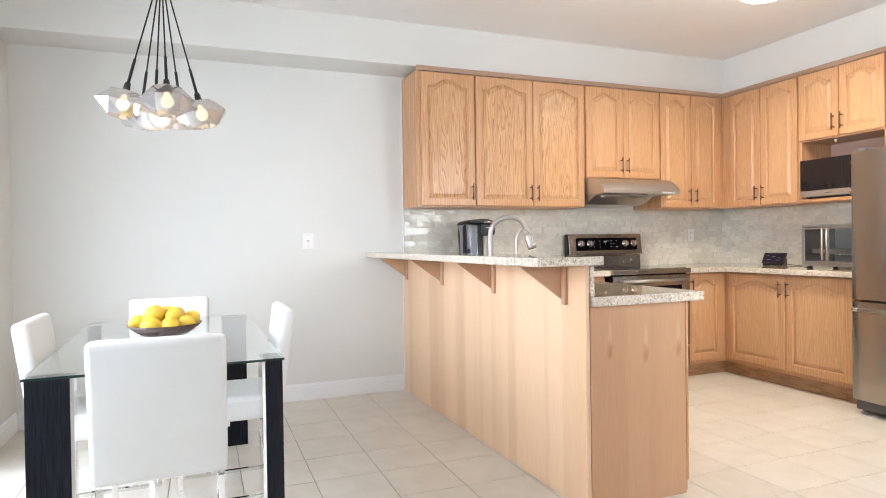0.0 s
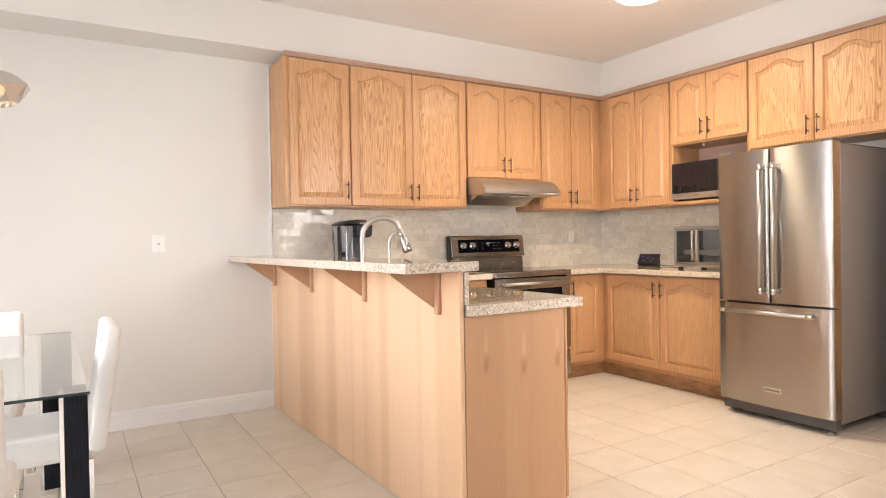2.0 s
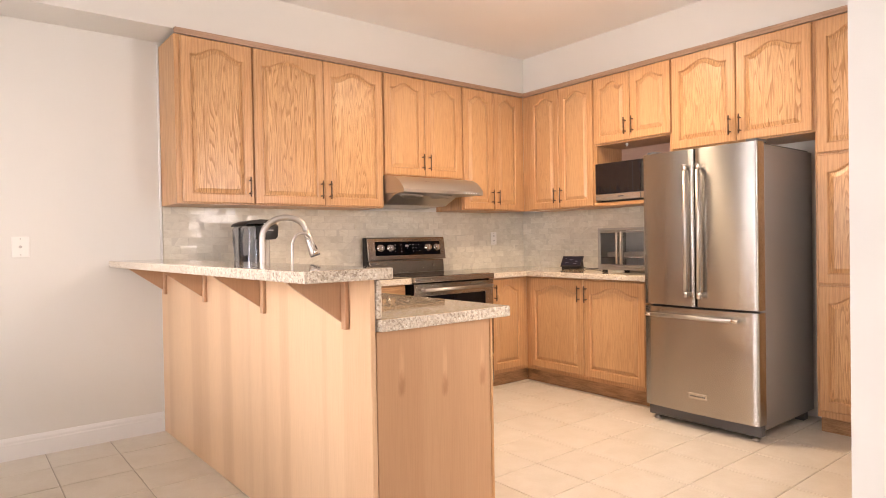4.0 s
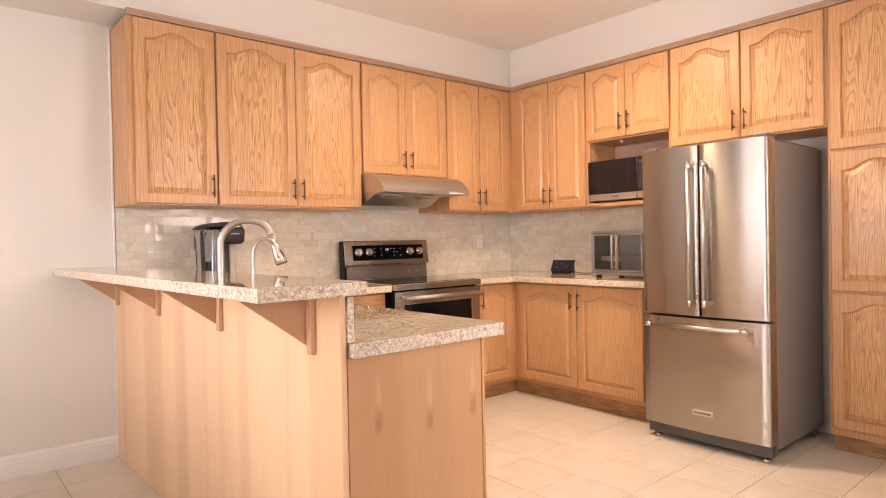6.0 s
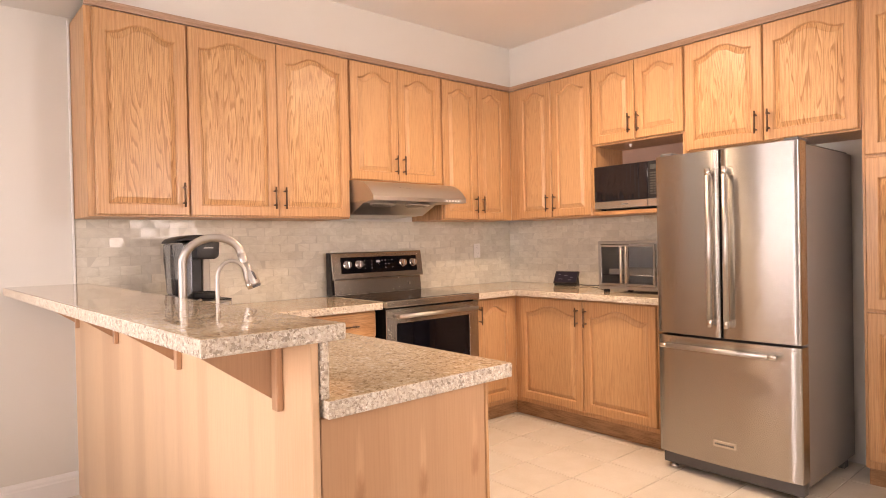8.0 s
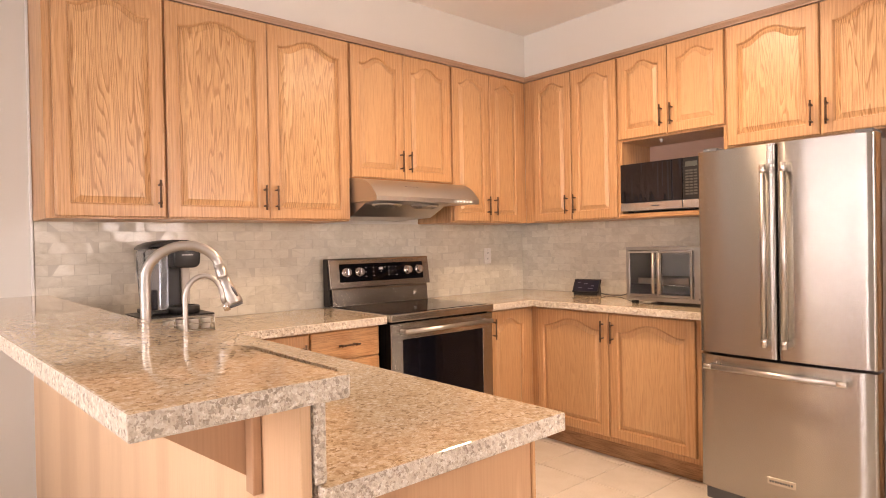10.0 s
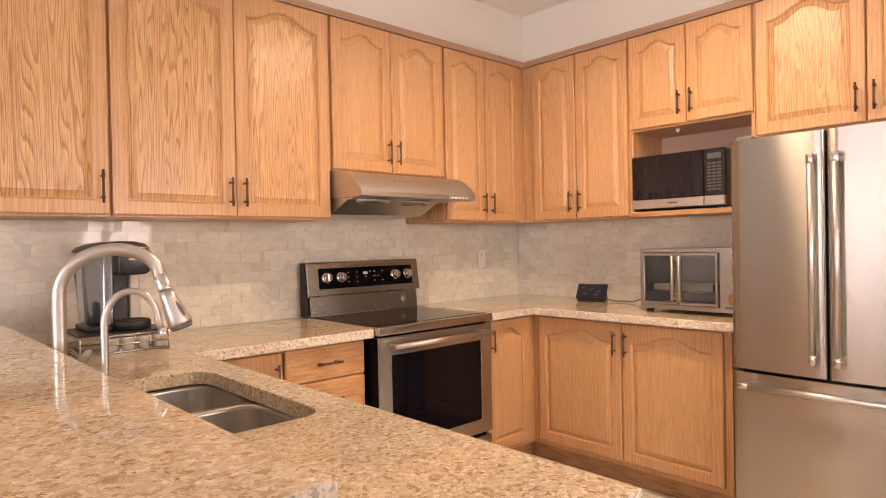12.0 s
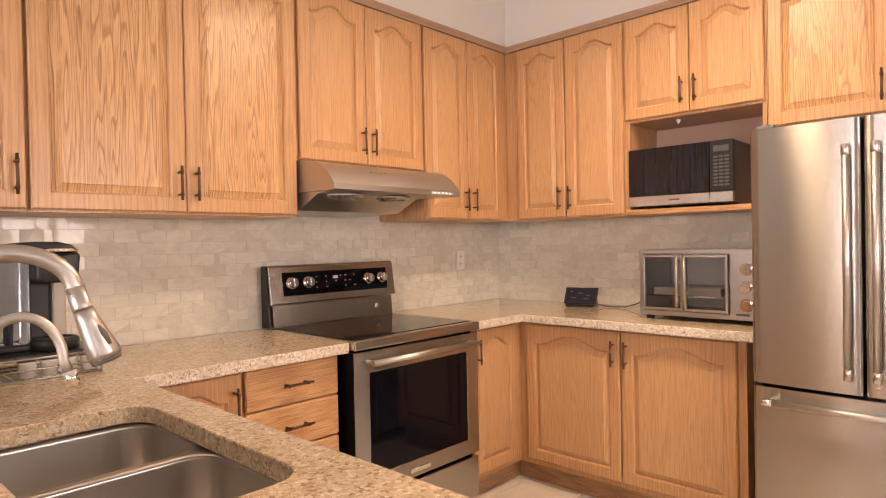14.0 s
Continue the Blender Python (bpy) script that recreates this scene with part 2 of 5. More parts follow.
def steel(name, colour, rough, along="z", brushed=0.0):
    """Brushed steel; the brushing follows one axis and stretches reflections across it."""
    m = mat(name, colour, rough, 1.0)
    t = {"z": (2.0, 2.0, 260), "x": (260, 260, 1.5), "y": (260, 1.5, 260)}[along]
    n = noise_tex(m, coords(m, t), 1.0, 2.0)
    dim = tuple(c * 0.965 for c in colour)
    link(m, ramp(m, n, [(0.3, dim), (0.7, colour)]), bsdf(m).inputs["Base Color"])
    bump(m, noise_tex(m, coords(m, (5.0, 5.0, 1.0)), 1.0, 1.0), 0.03, 0.02)
    if brushed:
        bsdf(m).inputs["Anisotropic"].default_value = brushed
        bsdf(m).inputs["Anisotropic Rotation"].default_value = 0.25
    return m


STEEL = steel("brushed_steel", (0.455, 0.443, 0.425), 0.24, "z", 1.0)
STEEL_H = steel("brushed_steel_across", (0.64, 0.61, 0.575), 0.25, "x")
STEEL_SINK = steel("sink_steel", (0.68, 0.655, 0.625), 0.30, "y")
NICKEL = mat("brushed_nickel", (0.52, 0.50, 0.475), 0.36, 1.0)
CHROME = mat("polished_chrome", (0.80, 0.79, 0.78), 0.07, 1.0)
FRIDGE_SIDE = paint("grey_metal_side", (0.24, 0.228, 0.222), 0.40)
RANGE_STEEL = steel("range_steel", (0.45, 0.425, 0.40), 0.24, "x")
TOASTER_STEEL = steel("toaster_steel", (0.44, 0.425, 0.405), 0.34, "x")
BRONZE = mat("dark_bronze", (0.13, 0.078, 0.05), 0.40, 0.75)
BLACK = mat("black_plastic", (0.015, 0.015, 0.016), 0.33, Specular_IOR_Level=0.35)
BLACK_GLASS = mat("black_glass", (0.004, 0.004, 0.007), 0.05, Specular_IOR_Level=0.20)
BLACK_SIDE = mat("black_enamel", (0.005, 0.005, 0.006), 0.40, Specular_IOR_Level=0.06)
KEY_GREY = mat("grey_key", (0.085, 0.083, 0.08), 0.5)
DARK_GREY = mat("dark_grey_plastic", (0.10, 0.10, 0.105), 0.45)
GREY = mat("grey_marking", (0.42, 0.42, 0.42), 0.5)
WHITE = mat("white_plastic", (0.80, 0.79, 0.76), 0.35)
MICROWAVE_GLASS = mat("microwave_glass", (0.008, 0.008, 0.012), 0.08)
bump(MICROWAVE_GLASS, noise_tex(MICROWAVE_GLASS, coords(MICROWAVE_GLASS, (22.0, 1.0, 1.5)), 1.0, 1.0), 0.5, 0.02)
OVEN_LINING = mat("oven_lining", (0.78, 0.78, 0.78), 0.40, 0.2)
LCD = mat("display_window", (0.08, 0.088, 0.08), 0.3)
SILVER_PLASTIC = mat("silver_plastic", (0.40, 0.37, 0.33), 0.45, 0.2)
HOOD_STEEL = steel("hood_steel", (0.54, 0.51, 0.48), 0.40, "x")
FILTER = steel("hood_filter", (0.58, 0.55, 0.52), 0.38, "x")


def leather():
    m = mat("white_leatherette", (0.78, 0.765, 0.73), 0.42)
    v = coords(m, (1, 1, 1))
    bump(m, noise_tex(m, v, 160.0, 3.0), 0.10, 0.002)
    link(m, ramp(m, noise_tex(m, v, 3.0, 3.0), [(0.3, (0.755, 0.745, 0.72)), (0.7, (0.79, 0.78, 0.76))]), bsdf(m).inputs["Base Color"])
    return m


LEATHER = leather()


def legwood():
    m = mat("black_oak_veneer", (0.02, 0.02, 0.022), 0.55, Specular_IOR_Level=0.15)
    n = noise_tex(m, coords(m, (220, 220, 12)), 1.0, 3.0)
    link(m, ramp(m, n, [(0.35, (0.006, 0.007, 0.010)), (0.7, (0.018, 0.020, 0.028))]), bsdf(m).inputs["Base Color"])
    return m


LEG_BLACK = legwood()


def glass(name, colour, rough=0.0, ior=1.45):
    m = mat(name, colour, rough, 0.0, Transmission_Weight=1.0, IOR=ior)
    return m


TABLE_GLASS = glass("clear_table_glass", (0.93, 0.975, 0.96))
GLASS_EDGE = mat("green_glass_edge", (0.02, 0.045, 0.042), 0.15)
SMOKE_GLASS = mat("smoked_glass_shade", (0.66, 0.635, 0.62), 0.04, 0.38, Transmission_Weight=0.75, IOR=1.5)
TANK = glass("smoky_water_tank", (0.52, 0.58, 0.68), 0.14, 1.2)
OVEN_GLASS = glass("oven_pane", (0.93, 0.95, 0.96), 0.0, 1.25)
PANE = glass("window_pane", (0.97, 0.98, 0.98))


def lemon_skin():
    m = mat("lemon_peel", (0.86, 0.60, 0.05), 0.38)
    v = coords(m, (1, 1, 1))
    bump(m, noise_tex(m, v, 190.0, 2.0), 0.25, 0.002)
    link(m, ramp(m, noise_tex(m, v, 9.0, 2.0), [(0.3, (0.80, 0.52, 0.035)), (0.7, (0.90, 0.66, 0.09))]), bsdf(m).inputs["Base Color"])
    return m


LEMON = lemon_skin()
BOWL = mat("brown_ceramic", (0.13, 0.085, 0.07), 0.25)


def glow(name, colour, strength):
    m = mat(name, colour, 0.4)
    bsdf(m).inputs["Emission Color"].default_value = (*colour, 1)
    bsdf(m).inputs["Emission Strength"].default_value = strength
    return m


BULB = glow("warm_bulb", (1.0, 0.76, 0.40), 6.0)
SCREEN = glow("dim_screen", (0.014, 0.016, 0.030), 0.25)
bsdf(SCREEN).inputs["Roughness"].default_value = 0.06
DOME = glow("lit_opal_dome", (1.0, 0.88, 0.70), 5.0)

# ---- mesh helpers ----


def box(bm, x0, y0, z0, x1, y1, z1, bevel=0.0, seg=1):
    vs = [bm.verts.new(p) for p in ((x0, y0, z0), (x1, y0, z0), (x1, y1, z0), (x0, y1, z0), (x0, y0, z1), (x1, y0, z1), (x1, y1, z1), (x0, y1, z1))]
    fs = [bm.faces.new([vs[i] for i in q]) for q in ((3, 2, 1, 0), (4, 5, 6, 7), (0, 1, 5, 4), (1, 2, 6, 5), (2, 3, 7, 6), (3, 0, 4, 7))]
    if bevel:
        es = list({e for f in fs for e in f.edges})
        bmesh.ops.bevel(bm, geom=es, offset=bevel, offset_type="OFFSET", segments=seg, profile=0.5, affect="EDGES")
    return fs


def tube(bm, pts, r, seg=12, caps=True):
    """A round bar along pts; r may be a list."""
    pts = [Vector(p) for p in pts]
    rs = r if isinstance(r, (list, tuple)) else [r] * len(pts)
    rings, side = [], None
    for i, p in enumerate(pts):
        d = (pts[min(i + 1, len(pts) - 1)] - pts[max(i - 1, 0)]).normalized()
        if side is None:
            side = d.orthogonal().normalized()
        side = (side - d * side.dot(d)).normalized()
        up = d.cross(side)
        rings.append([bm.verts.new(p + rs[i] * (side * math.cos(a) + up * math.sin(a))) for a in (2 * math.pi * k / seg for k in range(seg))])
    for a, b in zip(rings, rings[1:]):
        for k in range(seg):
            f = bm.faces.new((a[k], a[(k + 1) % seg], b[(k + 1) % seg], b[k]))
            f.smooth = True
    if caps:
        bm.faces.new(rings[0][::-1])
        bm.faces.new(rings[-1])


def lathe(bm, profile, centre=(0, 0, 0), seg=32, smooth=True):
    """Turns (r, z) pairs about the upright through centre."""
    c, rings = Vector(centre), []
    for r, z in profile:
        rings.append([bm.verts.new(c + Vector((r * math.cos(a), r * math.sin(a), z))) for a in (2 * math.pi * k / seg for k in range(seg))])
    for a, b in zip(rings, rings[1:]):
        for k in range(seg):
            f = bm.faces.new((a[k], a[(k + 1) % seg], b[(k + 1) % seg], b[k]))
            f.smooth = smooth
    if profile[0][0] > 0:
        bm.faces.new(rings[0][::-1])
    if profile[-1][0] > 0:
        bm.faces.new(rings[-1])


def prism(bm, outline, axis, a, b):
    """Pushes a 2D outline along an axis from a to b."""
    put = {"x": lambda u, v, w: (w, u, v), "y": lambda u, v, w: (u, w, v), "z": lambda u, v, w: (u, v, w)}[axis]
    lo = [bm.verts.new(put(u, v, a)) for u, v in outline]
    hi = [bm.verts.new(put(u, v, b)) for u, v in outline]
    n = len(outline)
    bm.faces.new(lo[::-1])
    bm.faces.new(hi)
    for k in range(n):
        bm.faces.new((lo[k], lo[(k + 1) % n], hi[(k + 1) % n], hi[k]))


def soften(bm, degrees):
    """Smooth shading over all edges flatter than the angle."""
    bmesh.ops.recalc_face_normals(bm, faces=bm.faces)
    for f in bm.faces:
        f.smooth = True
    for e in bm.edges:
        e.smooth = e.calc_face_angle(4.0) < radians(degrees)


def rounded(x0, y0, x1, y1, r, seg=6):
    pts = []
    for cx, cy, a0 in ((x1 - r, y0 + r, -90), (x1 - r, y1 - r, 0), (x0 + r, y1 - r, 90), (x0 + r, y0 + r, 180)):
        for k in range(seg + 1):
            a = radians(a0 + 90 * k / seg)
            pts.append((cx + r * math.cos(a), cy + r * math.sin(a)))
    return pts


def finish(bm, name, material):
    bmesh.ops.recalc_face_normals(bm, faces=bm.faces)
    me = bpy.data.meshes.new(name)
    bm.to_mesh(me)
    bm.free()
    for one in material if isinstance(material, (list, tuple)) else (material,):
        me.materials.append(one)
    return me


def part(name, bm, material, parent=None, label=""):
    """One mesh object; a part if it has a parent."""
    ob = new(name, finish(bm, name, material))
    ob.parent = parent
    return tagged(ob, label)


def thing(name, m, label, category, group="", kind=""):
    ob = new(name)
    ob.empty_display_size = 0.1
    ob.matrix_basis = m
    return tagged(ob, label, category, group, kind)


def boxpart(name, dims, material, parent, bevel=0.0, label="", seg=1):
    bm = bmesh.new()
    box(bm, *dims, bevel, seg)
    return part(name, bm, material, parent, label)


def setting(name, dims, material, label, category, bevel=0.0):
    bm = bmesh.new()
    box(bm, *dims, bevel)
    return tagged(part(name, bm, material), label, category, kind="structure")


# ---- the large structure ----
T = 0.12
# floor: a bed of grout under the tiles
setting("floor", (LEFT_X - 0.3, SOUTH_Y - 0.2, -0.15, WALL_X + T, WALL_Y + T, -0.004), GROUT, "beige ceramic tile floor with narrow grout joints", "floor")
setting("ceiling", (LEFT_X - T, SOUTH_Y - T, CEIL, WALL_X + T, WALL_Y + T, CEIL + 0.1), CEILING, "smooth white painted ceiling", "ceiling")
setting("wall_north", (LEFT_X - T, WALL_Y, 0, WALL_X + T, WALL_Y + T, CEIL), WALL, "pale warm grey painted wall behind the kitchen", "wall")
setting("wall_east", (WALL_X, SOUTH_Y, 0, WALL_X + T, WALL_Y, CEIL), WALL, "pale warm grey painted side wall", "wall")
setting("bulkhead_north", (LEFT_X, 4.735, 2.471, WALL_X, WALL_Y, CEIL), WALL, "painted bulkhead above the wall cabinets", "bulkhead")
setting("bulkhead_east", (4.745, 1.478, 2.471, WALL_X, 4.735, CEIL), WALL, "painted bulkhead above the wall cabinets", "bulkhead")


def wall_with_holes(name, axis, at, thick, a0, a1, holes, label):
    """A wall along an axis with openings (a0, a1, z0, z1)."""
    bm = bmesh.new()
    cuts = sorted({a0, a1, *[v for h in holes for v in h[:2]]})
    for lo, hi in zip(cuts, cuts[1:]):
        inside = [h for h in holes if h[0] <= lo and hi <= h[1]]
        spans = [(0, CEIL)] if not inside else [(0, inside[0][2]), (inside[0][3], CEIL)]
        for z0, z1 in spans:
            if z1 - z0 > 0.001:
                if axis == "y":
                    box(bm, at, lo, z0, at + thick, hi, z1)
                else:
                    box(bm, lo, at, z0, hi, at + thick, z1)
    return tagged(part(name, bm, WALL), label, "wall", kind="structure")


PATIO = (2.20, 4.15, 0.0, 2.1)
# openings for the two unseen windows, added to let in fill light
SIDE_WIN = (-1.5, 0.3, 0.65, 2.05)
SOUTH_WIN = (0.3, 2.9, 0.7, 2.2)
wall_with_holes("wall_west", "y", LEFT_X - T, T, SOUTH_Y, WALL_Y, [PATIO, SIDE_WIN], "pale grey painted wall with a patio door")
KITCHEN_WIN = (2.90, 3.55, 1.10, 2.10)
wall_with_holes("wall_partition", "x", 1.36, 0.118, 2.57, WALL_X, [KITCHEN_WIN], "painted partition wall with a small window")
wall_with_holes("wall_south", "x", SOUTH_Y - T, T, LEFT_X, WALL_X, [SOUTH_WIN], "unseen pale painted wall with a wide window added for fill light")


def window(name, m, w, h, sill, label, category):
    """A white framed double sash: frame, sashes, panes; local x along, y inwards, z up."""
    w0 = thing(name, m, label, category, kind="structure")
    bm = bmesh.new()
    for d in ((0, -0.08, 0, 0.05, 0.02, h), (w - 0.05, -0.08, 0, w, 0.02, h), (0.05, -0.08, 0, w - 0.05, 0.02, 0.05), (0.05, -0.08, h - 0.05, w - 0.05, 0.02, h), (w / 2 - 0.03, -0.07, 0.05, w / 2 + 0.03, 0.0, h - 0.05)):
        box(bm, *d)
    part("window_frame", bm, TRIM, w0)
    for i in range(2):
        x0 = 0.05 + i * (w / 2 - 0.02)
        p = boxpart("pane", (x0, -0.04, 0.05, x0 + w / 2 - 0.08, -0.034, h - 0.05), PANE, w0)
        p.visible_shadow = False
    bm = bmesh.new()
    for d in ((-0.07, 0.021, -0.07 if sill else 0, 0, 0.04, h + 0.07), (w, 0.021, -0.07 if sill else 0, w + 0.07, 0.04, h + 0.07), (0, 0.021, h, w, 0.04, h + 0.07)):
        box(bm, *d)
    part("casing", bm, TRIM, w0)
    if sill:
        boxpart("window_sill", (0, 0.021, -0.04, w, 0.09, 0), TRIM, w0)
    return w0


# west side: local x runs north to south so that local y points into the room
window("patio_door_1", pose(LEFT_X - 0.021, PATIO[1], 0, 0, 0, -90), PATIO[1] - PATIO[0], PATIO[3], False, "white framed sliding glass patio door", "patio door")
# side and rear windows are unseen, added to frame the fill lamps
window("window_1", pose(LEFT_X - 0.021, SIDE_WIN[1], SIDE_WIN[2], 0, 0, -90), SIDE_WIN[1] - SIDE_WIN[0], SIDE_WIN[3] - SIDE_WIN[2], True, "unseen white framed side window, added for fill light", "window")
window("window_2", pose(SOUTH_WIN[0], SOUTH_Y - 0.021, SOUTH_WIN[2]), SOUTH_WIN[1] - SOUTH_WIN[0], SOUTH_WIN[3] - SOUTH_WIN[2], True, "unseen wide white framed window, added for fill light", "window")
window("window_3", pose(KITCHEN_WIN[0], 1.457, KITCHEN_WIN[2]), KITCHEN_WIN[1] - KITCHEN_WIN[0], KITCHEN_WIN[3] - KITCHEN_WIN[2], True, "small white framed kitchen window", "window")
setting("ground", (-60, -60, -0.30, 60, 60, -0.2), mat("grey_paving", (0.30, 0.30, 0.29), 0.9), "pale paved ground outside", "ground")


def baseboard(name, dims, axis):
    bm = bmesh.new()
    a, b, at, sign = dims
    prof = [(0, 0), (0.016, 0), (0.016, 0.085), (0.012, 0.092), (0.012, 0.105), (0.006, 0.122), (0, 0.122)]
    prism(bm, [(at + sign * u, v) for u, v in prof], axis, a, b)
    return tagged(part(name, bm, TRIM), "white moulded baseboard along the wall", "baseboard", kind="structure")


baseboard("baseboard", (LEFT_X + 0.018, 1.758, WALL_Y, -1), "x")
baseboard("baseboard", (4.222, WALL_Y - 0.018, LEFT_X, 1), "y")

setting("trim_corner", (1.757, 5.0525, 0.124, 1.7685, 5.0645, 2.453), TRIM, "thin white edge trim where tiles meet the painted wall", "trim", 0.002)

# ---- cabinets ----


def door_mesh(w, h, arch, panel):
    """Frame and raised panel of a door w x h; front towards -y, 20 mm thick. Returns two meshes."""
    s, rise = min(0.053, w * 0.16), (min(0.052, w * 0.125) if arch else 0.0)
    us = [1 - 2 * k / 16 for k in range(17)] if arch else [1, -1]

    def loop(bm, d, y):
        """Inner outline, drawn in by d."""
        half, bottom, spring = w / 2 - s - d, s + d, h - s + 0.004 - rise - d
        pts = [(w / 2 - half, bottom), (w / 2 + half, bottom)]
        for u in us:
            v = min(1.0, max(0.0, abs(u) - 0.06) / 0.84)
            pts.append((w / 2 + half * u, spring + rise * 0.5 * (1 + math.cos(math.pi * v))))
        return [bm.verts.new((x, y, z)) for x, z in pts]

    def outer(bm, d, y):
        pts = [(d, d), (w - d, d)] + [(w / 2 + (w / 2 - d) * u, h - d) for u in us]
        return [bm.verts.new((x, y, z)) for x, z in pts]

    def bridge(bm, a, b):
        n = len(a)
        for k in range(n):
            bm.faces.new((a[k], a[(k + 1) % n], b[(k + 1) % n], b[k]))

    bm = bmesh.new()
    loops = [outer(bm, 0, 0), outer(bm, 0, -0.016), outer(bm, 0.005, -0.021), loop(bm, 0, -0.021), loop(bm, 0.005, -0.016), loop(bm, 0.0075, -0.0085)]
    for a, b in zip(loops, loops[1:]):
        bridge(bm, a, b)
    bm.faces.new(loops[0])
    frame_me = finish(bm, "frame", OAK)
    bm = bmesh.new()
    loops = [loop(bm, 0.0070, -0.004), loop(bm, 0.0070, -0.0082), loop(bm, 0.012, -0.0088), loop(bm, 0.033, -0.0185), loop(bm, 0.0345, -0.0205)]
    for a, b in zip(loops, loops[1:]):
        bridge(bm, a, b)
    bm.faces.new(loops[-1])
    return frame_me, finish(bm, "panel", panel)


def handle_mesh(length):
    bm = bmesh.new()
    tube(bm, [(0, -0.032, -length / 2), (0, -0.032, length / 2)], 0.005, 10)
    for z in (-length / 2 + 0.022, length / 2 - 0.022):
        tube(bm, [(0, 0, z), (0, -0.032, z)], 0.0045, 8)
        tube(bm, [(0, -0.032, z - 0.006), (0, -0.032, z + 0.006)], 0.0066, 10)
    return finish(bm, "handle", BRONZE)


PULL = handle_mesh(0.125)
made_doors = {}


def add_door(cab, x0, x1, z0, z1, side, high=False, arch=True, panel=None):
    """A door over x0..x1, z0..z1; side: -1 or 1, where the handle sits."""
    g = 0.0016
    w, h = x1 - x0 - 2 * g, z1 - z0 - 2 * g
    panel = panel or OAK_PANEL
    key = (round(w, 3), round(h, 3), arch, panel.name)
    if key not in made_doors:
        made_doors[key] = door_mesh(w, h, arch, panel)
    door = new("door", made_doors[key][0])
    door.parent, door.location = cab, (x0 + g, -0.002, z0 + g)
    field = new("panel", made_doors[key][1])
    field.parent = door
    if side:
        pull = tagged(new("handle", PULL), "dark bronze bar handle")
        pull.parent = door
        pull.location = (w - 0.030 if side > 0 else 0.030, -0.0205, h - 0.105 if high else 0.105)
    return door


def cabinet(name, m, w, h, d, label, doors, category="cabinet", kick=0.0, kick_more=0.0, kick_back=0.0, high=False, open_front=None, group="oak kitchen cabinets", panel=None):
    """An oak cabinet; local origin at its front left foot, front towards -y."""
    cab = thing(name, m, label, category, group)
    bm = bmesh.new()
    if open_front:
        z0, z1 = open_front
        box(bm, 0, 0, z1, w, d, h)
        part("body", bm, OAK, cab)
        boxpart("shelf", (0, 0, z0 - 0.028, w, d, z0), OAK, cab, 0.003)
        for x in (0, w - 0.018):
            boxpart("side_panel", (x, 0, z0 + 0.0005, x + 0.018, d, z1 - 0.0005), OAK, cab)
        boxpart("back_panel", (0.018, d - 0.012, z0, w - 0.018, d, z1), NOOK, cab, 0, "plain back of the open niche")
        boxpart("face_rail", (0.002, -0.020, z0 - 0.030, w - 0.002, -0.001, z0 - 0.002), OAK_H, cab, 0.003)
    else:
        box(bm, 0, 0, kick, w, d, h)
        part("body", bm, OAK, cab)
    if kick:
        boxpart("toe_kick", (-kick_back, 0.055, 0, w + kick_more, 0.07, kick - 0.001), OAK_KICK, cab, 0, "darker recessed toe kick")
    for spec in doors:
        add_door(cab, *spec, high=high, panel=panel)
    return cab


UY, UZ, UH, UD = 4.722, 1.430, 1.008, WALL_Y - 4.722
DT = 1.004      # top of the doors above the cabinet's foot
cabinet("wall_cabinet", pose(1.770, UY, UZ), 0.468, UH, UD, "oak wall cabinet with one arched raised-panel door", [(0.030, 0.466, 0.006, DT, 1)])
cabinet("wall_cabinet", pose(2.240, UY, UZ), 0.983, UH, UD, "oak wall cabinet with two arched raised-panel doors", [(0.004, 0.500, 0.006, DT, 1), (0.500, 0.980, 0.006, DT, -1)])
cabinet("wall_cabinet", pose(3.225, UY, UZ + 0.245), 0.765, UH - 0.245, UD, "short oak cabinet above the range hood", [(0.012, 0.384, 0.006, DT - 0.245, 1), (0.384, 0.758, 0.006, DT - 0.245, -1)], panel=OAK_FINE)
cabinet("wall_cabinet", pose(3.992, UY, UZ), 0.728, UH, UD, "narrow oak wall cabinet with two arched doors", [(0.010, 0.345, 0.006, DT, 1), (0.350, 0.655, 0.006, DT, -1)], panel=OAK_FINE)
EAST = -90
UDX = WALL_X - 4.722
cabinet("wall_cabinet", pose(4.722, 4.721, UZ, 0, 0, EAST), 0.777, UH, UDX, "oak wall cabinet with two arched doors in the corner", [(0.094, 0.419, 0.006, DT, 1), (0.423, 0.771, 0.006, DT, -1)], panel=OAK_FINE)
cabinet("wall_cabinet", pose(4.722, 3.942, UZ, 0, 0, EAST), 0.672, UH, UDX, "oak cabinet with an open microwave niche below two doors", [(0.004, 0.334, 0.485, DT, 1), (0.336, 0.668, 0.485, DT, -1)], open_front=(0.030, 0.475), panel=OAK_FINE)
cabinet("wall_cabinet", pose(4.722, 3.268, 1.785, 0, 0, EAST), 0.916, 2.438 - 1.785, UDX, "oak cabinet with two arched doors above the refrigerator", [(0.006, 0.456, 0.006, DT + UZ - 1.785, 1), (0.460, 0.910, 0.006, DT + UZ - 1.785, -1)])
cabinet("tall_cabinet", pose(4.722, 2.350, 0, 0, 0, EAST), 0.868, 2.438, UDX, "tall oak pantry cabinet with stacked arched doors",
        [(0.014, 0.434, 1.655, DT + UZ, 1), (0.436, 0.860, 1.655, DT + UZ, -1), (0.014, 0.434, 0.890, 1.645, 1), (0.436, 0.860, 0.890, 1.645, -1), (0.014, 0.434, 0.140, 0.880, 1), (0.436, 0.860, 0.140, 0.880, -1)], "pantry cabinet", kick=0.10)

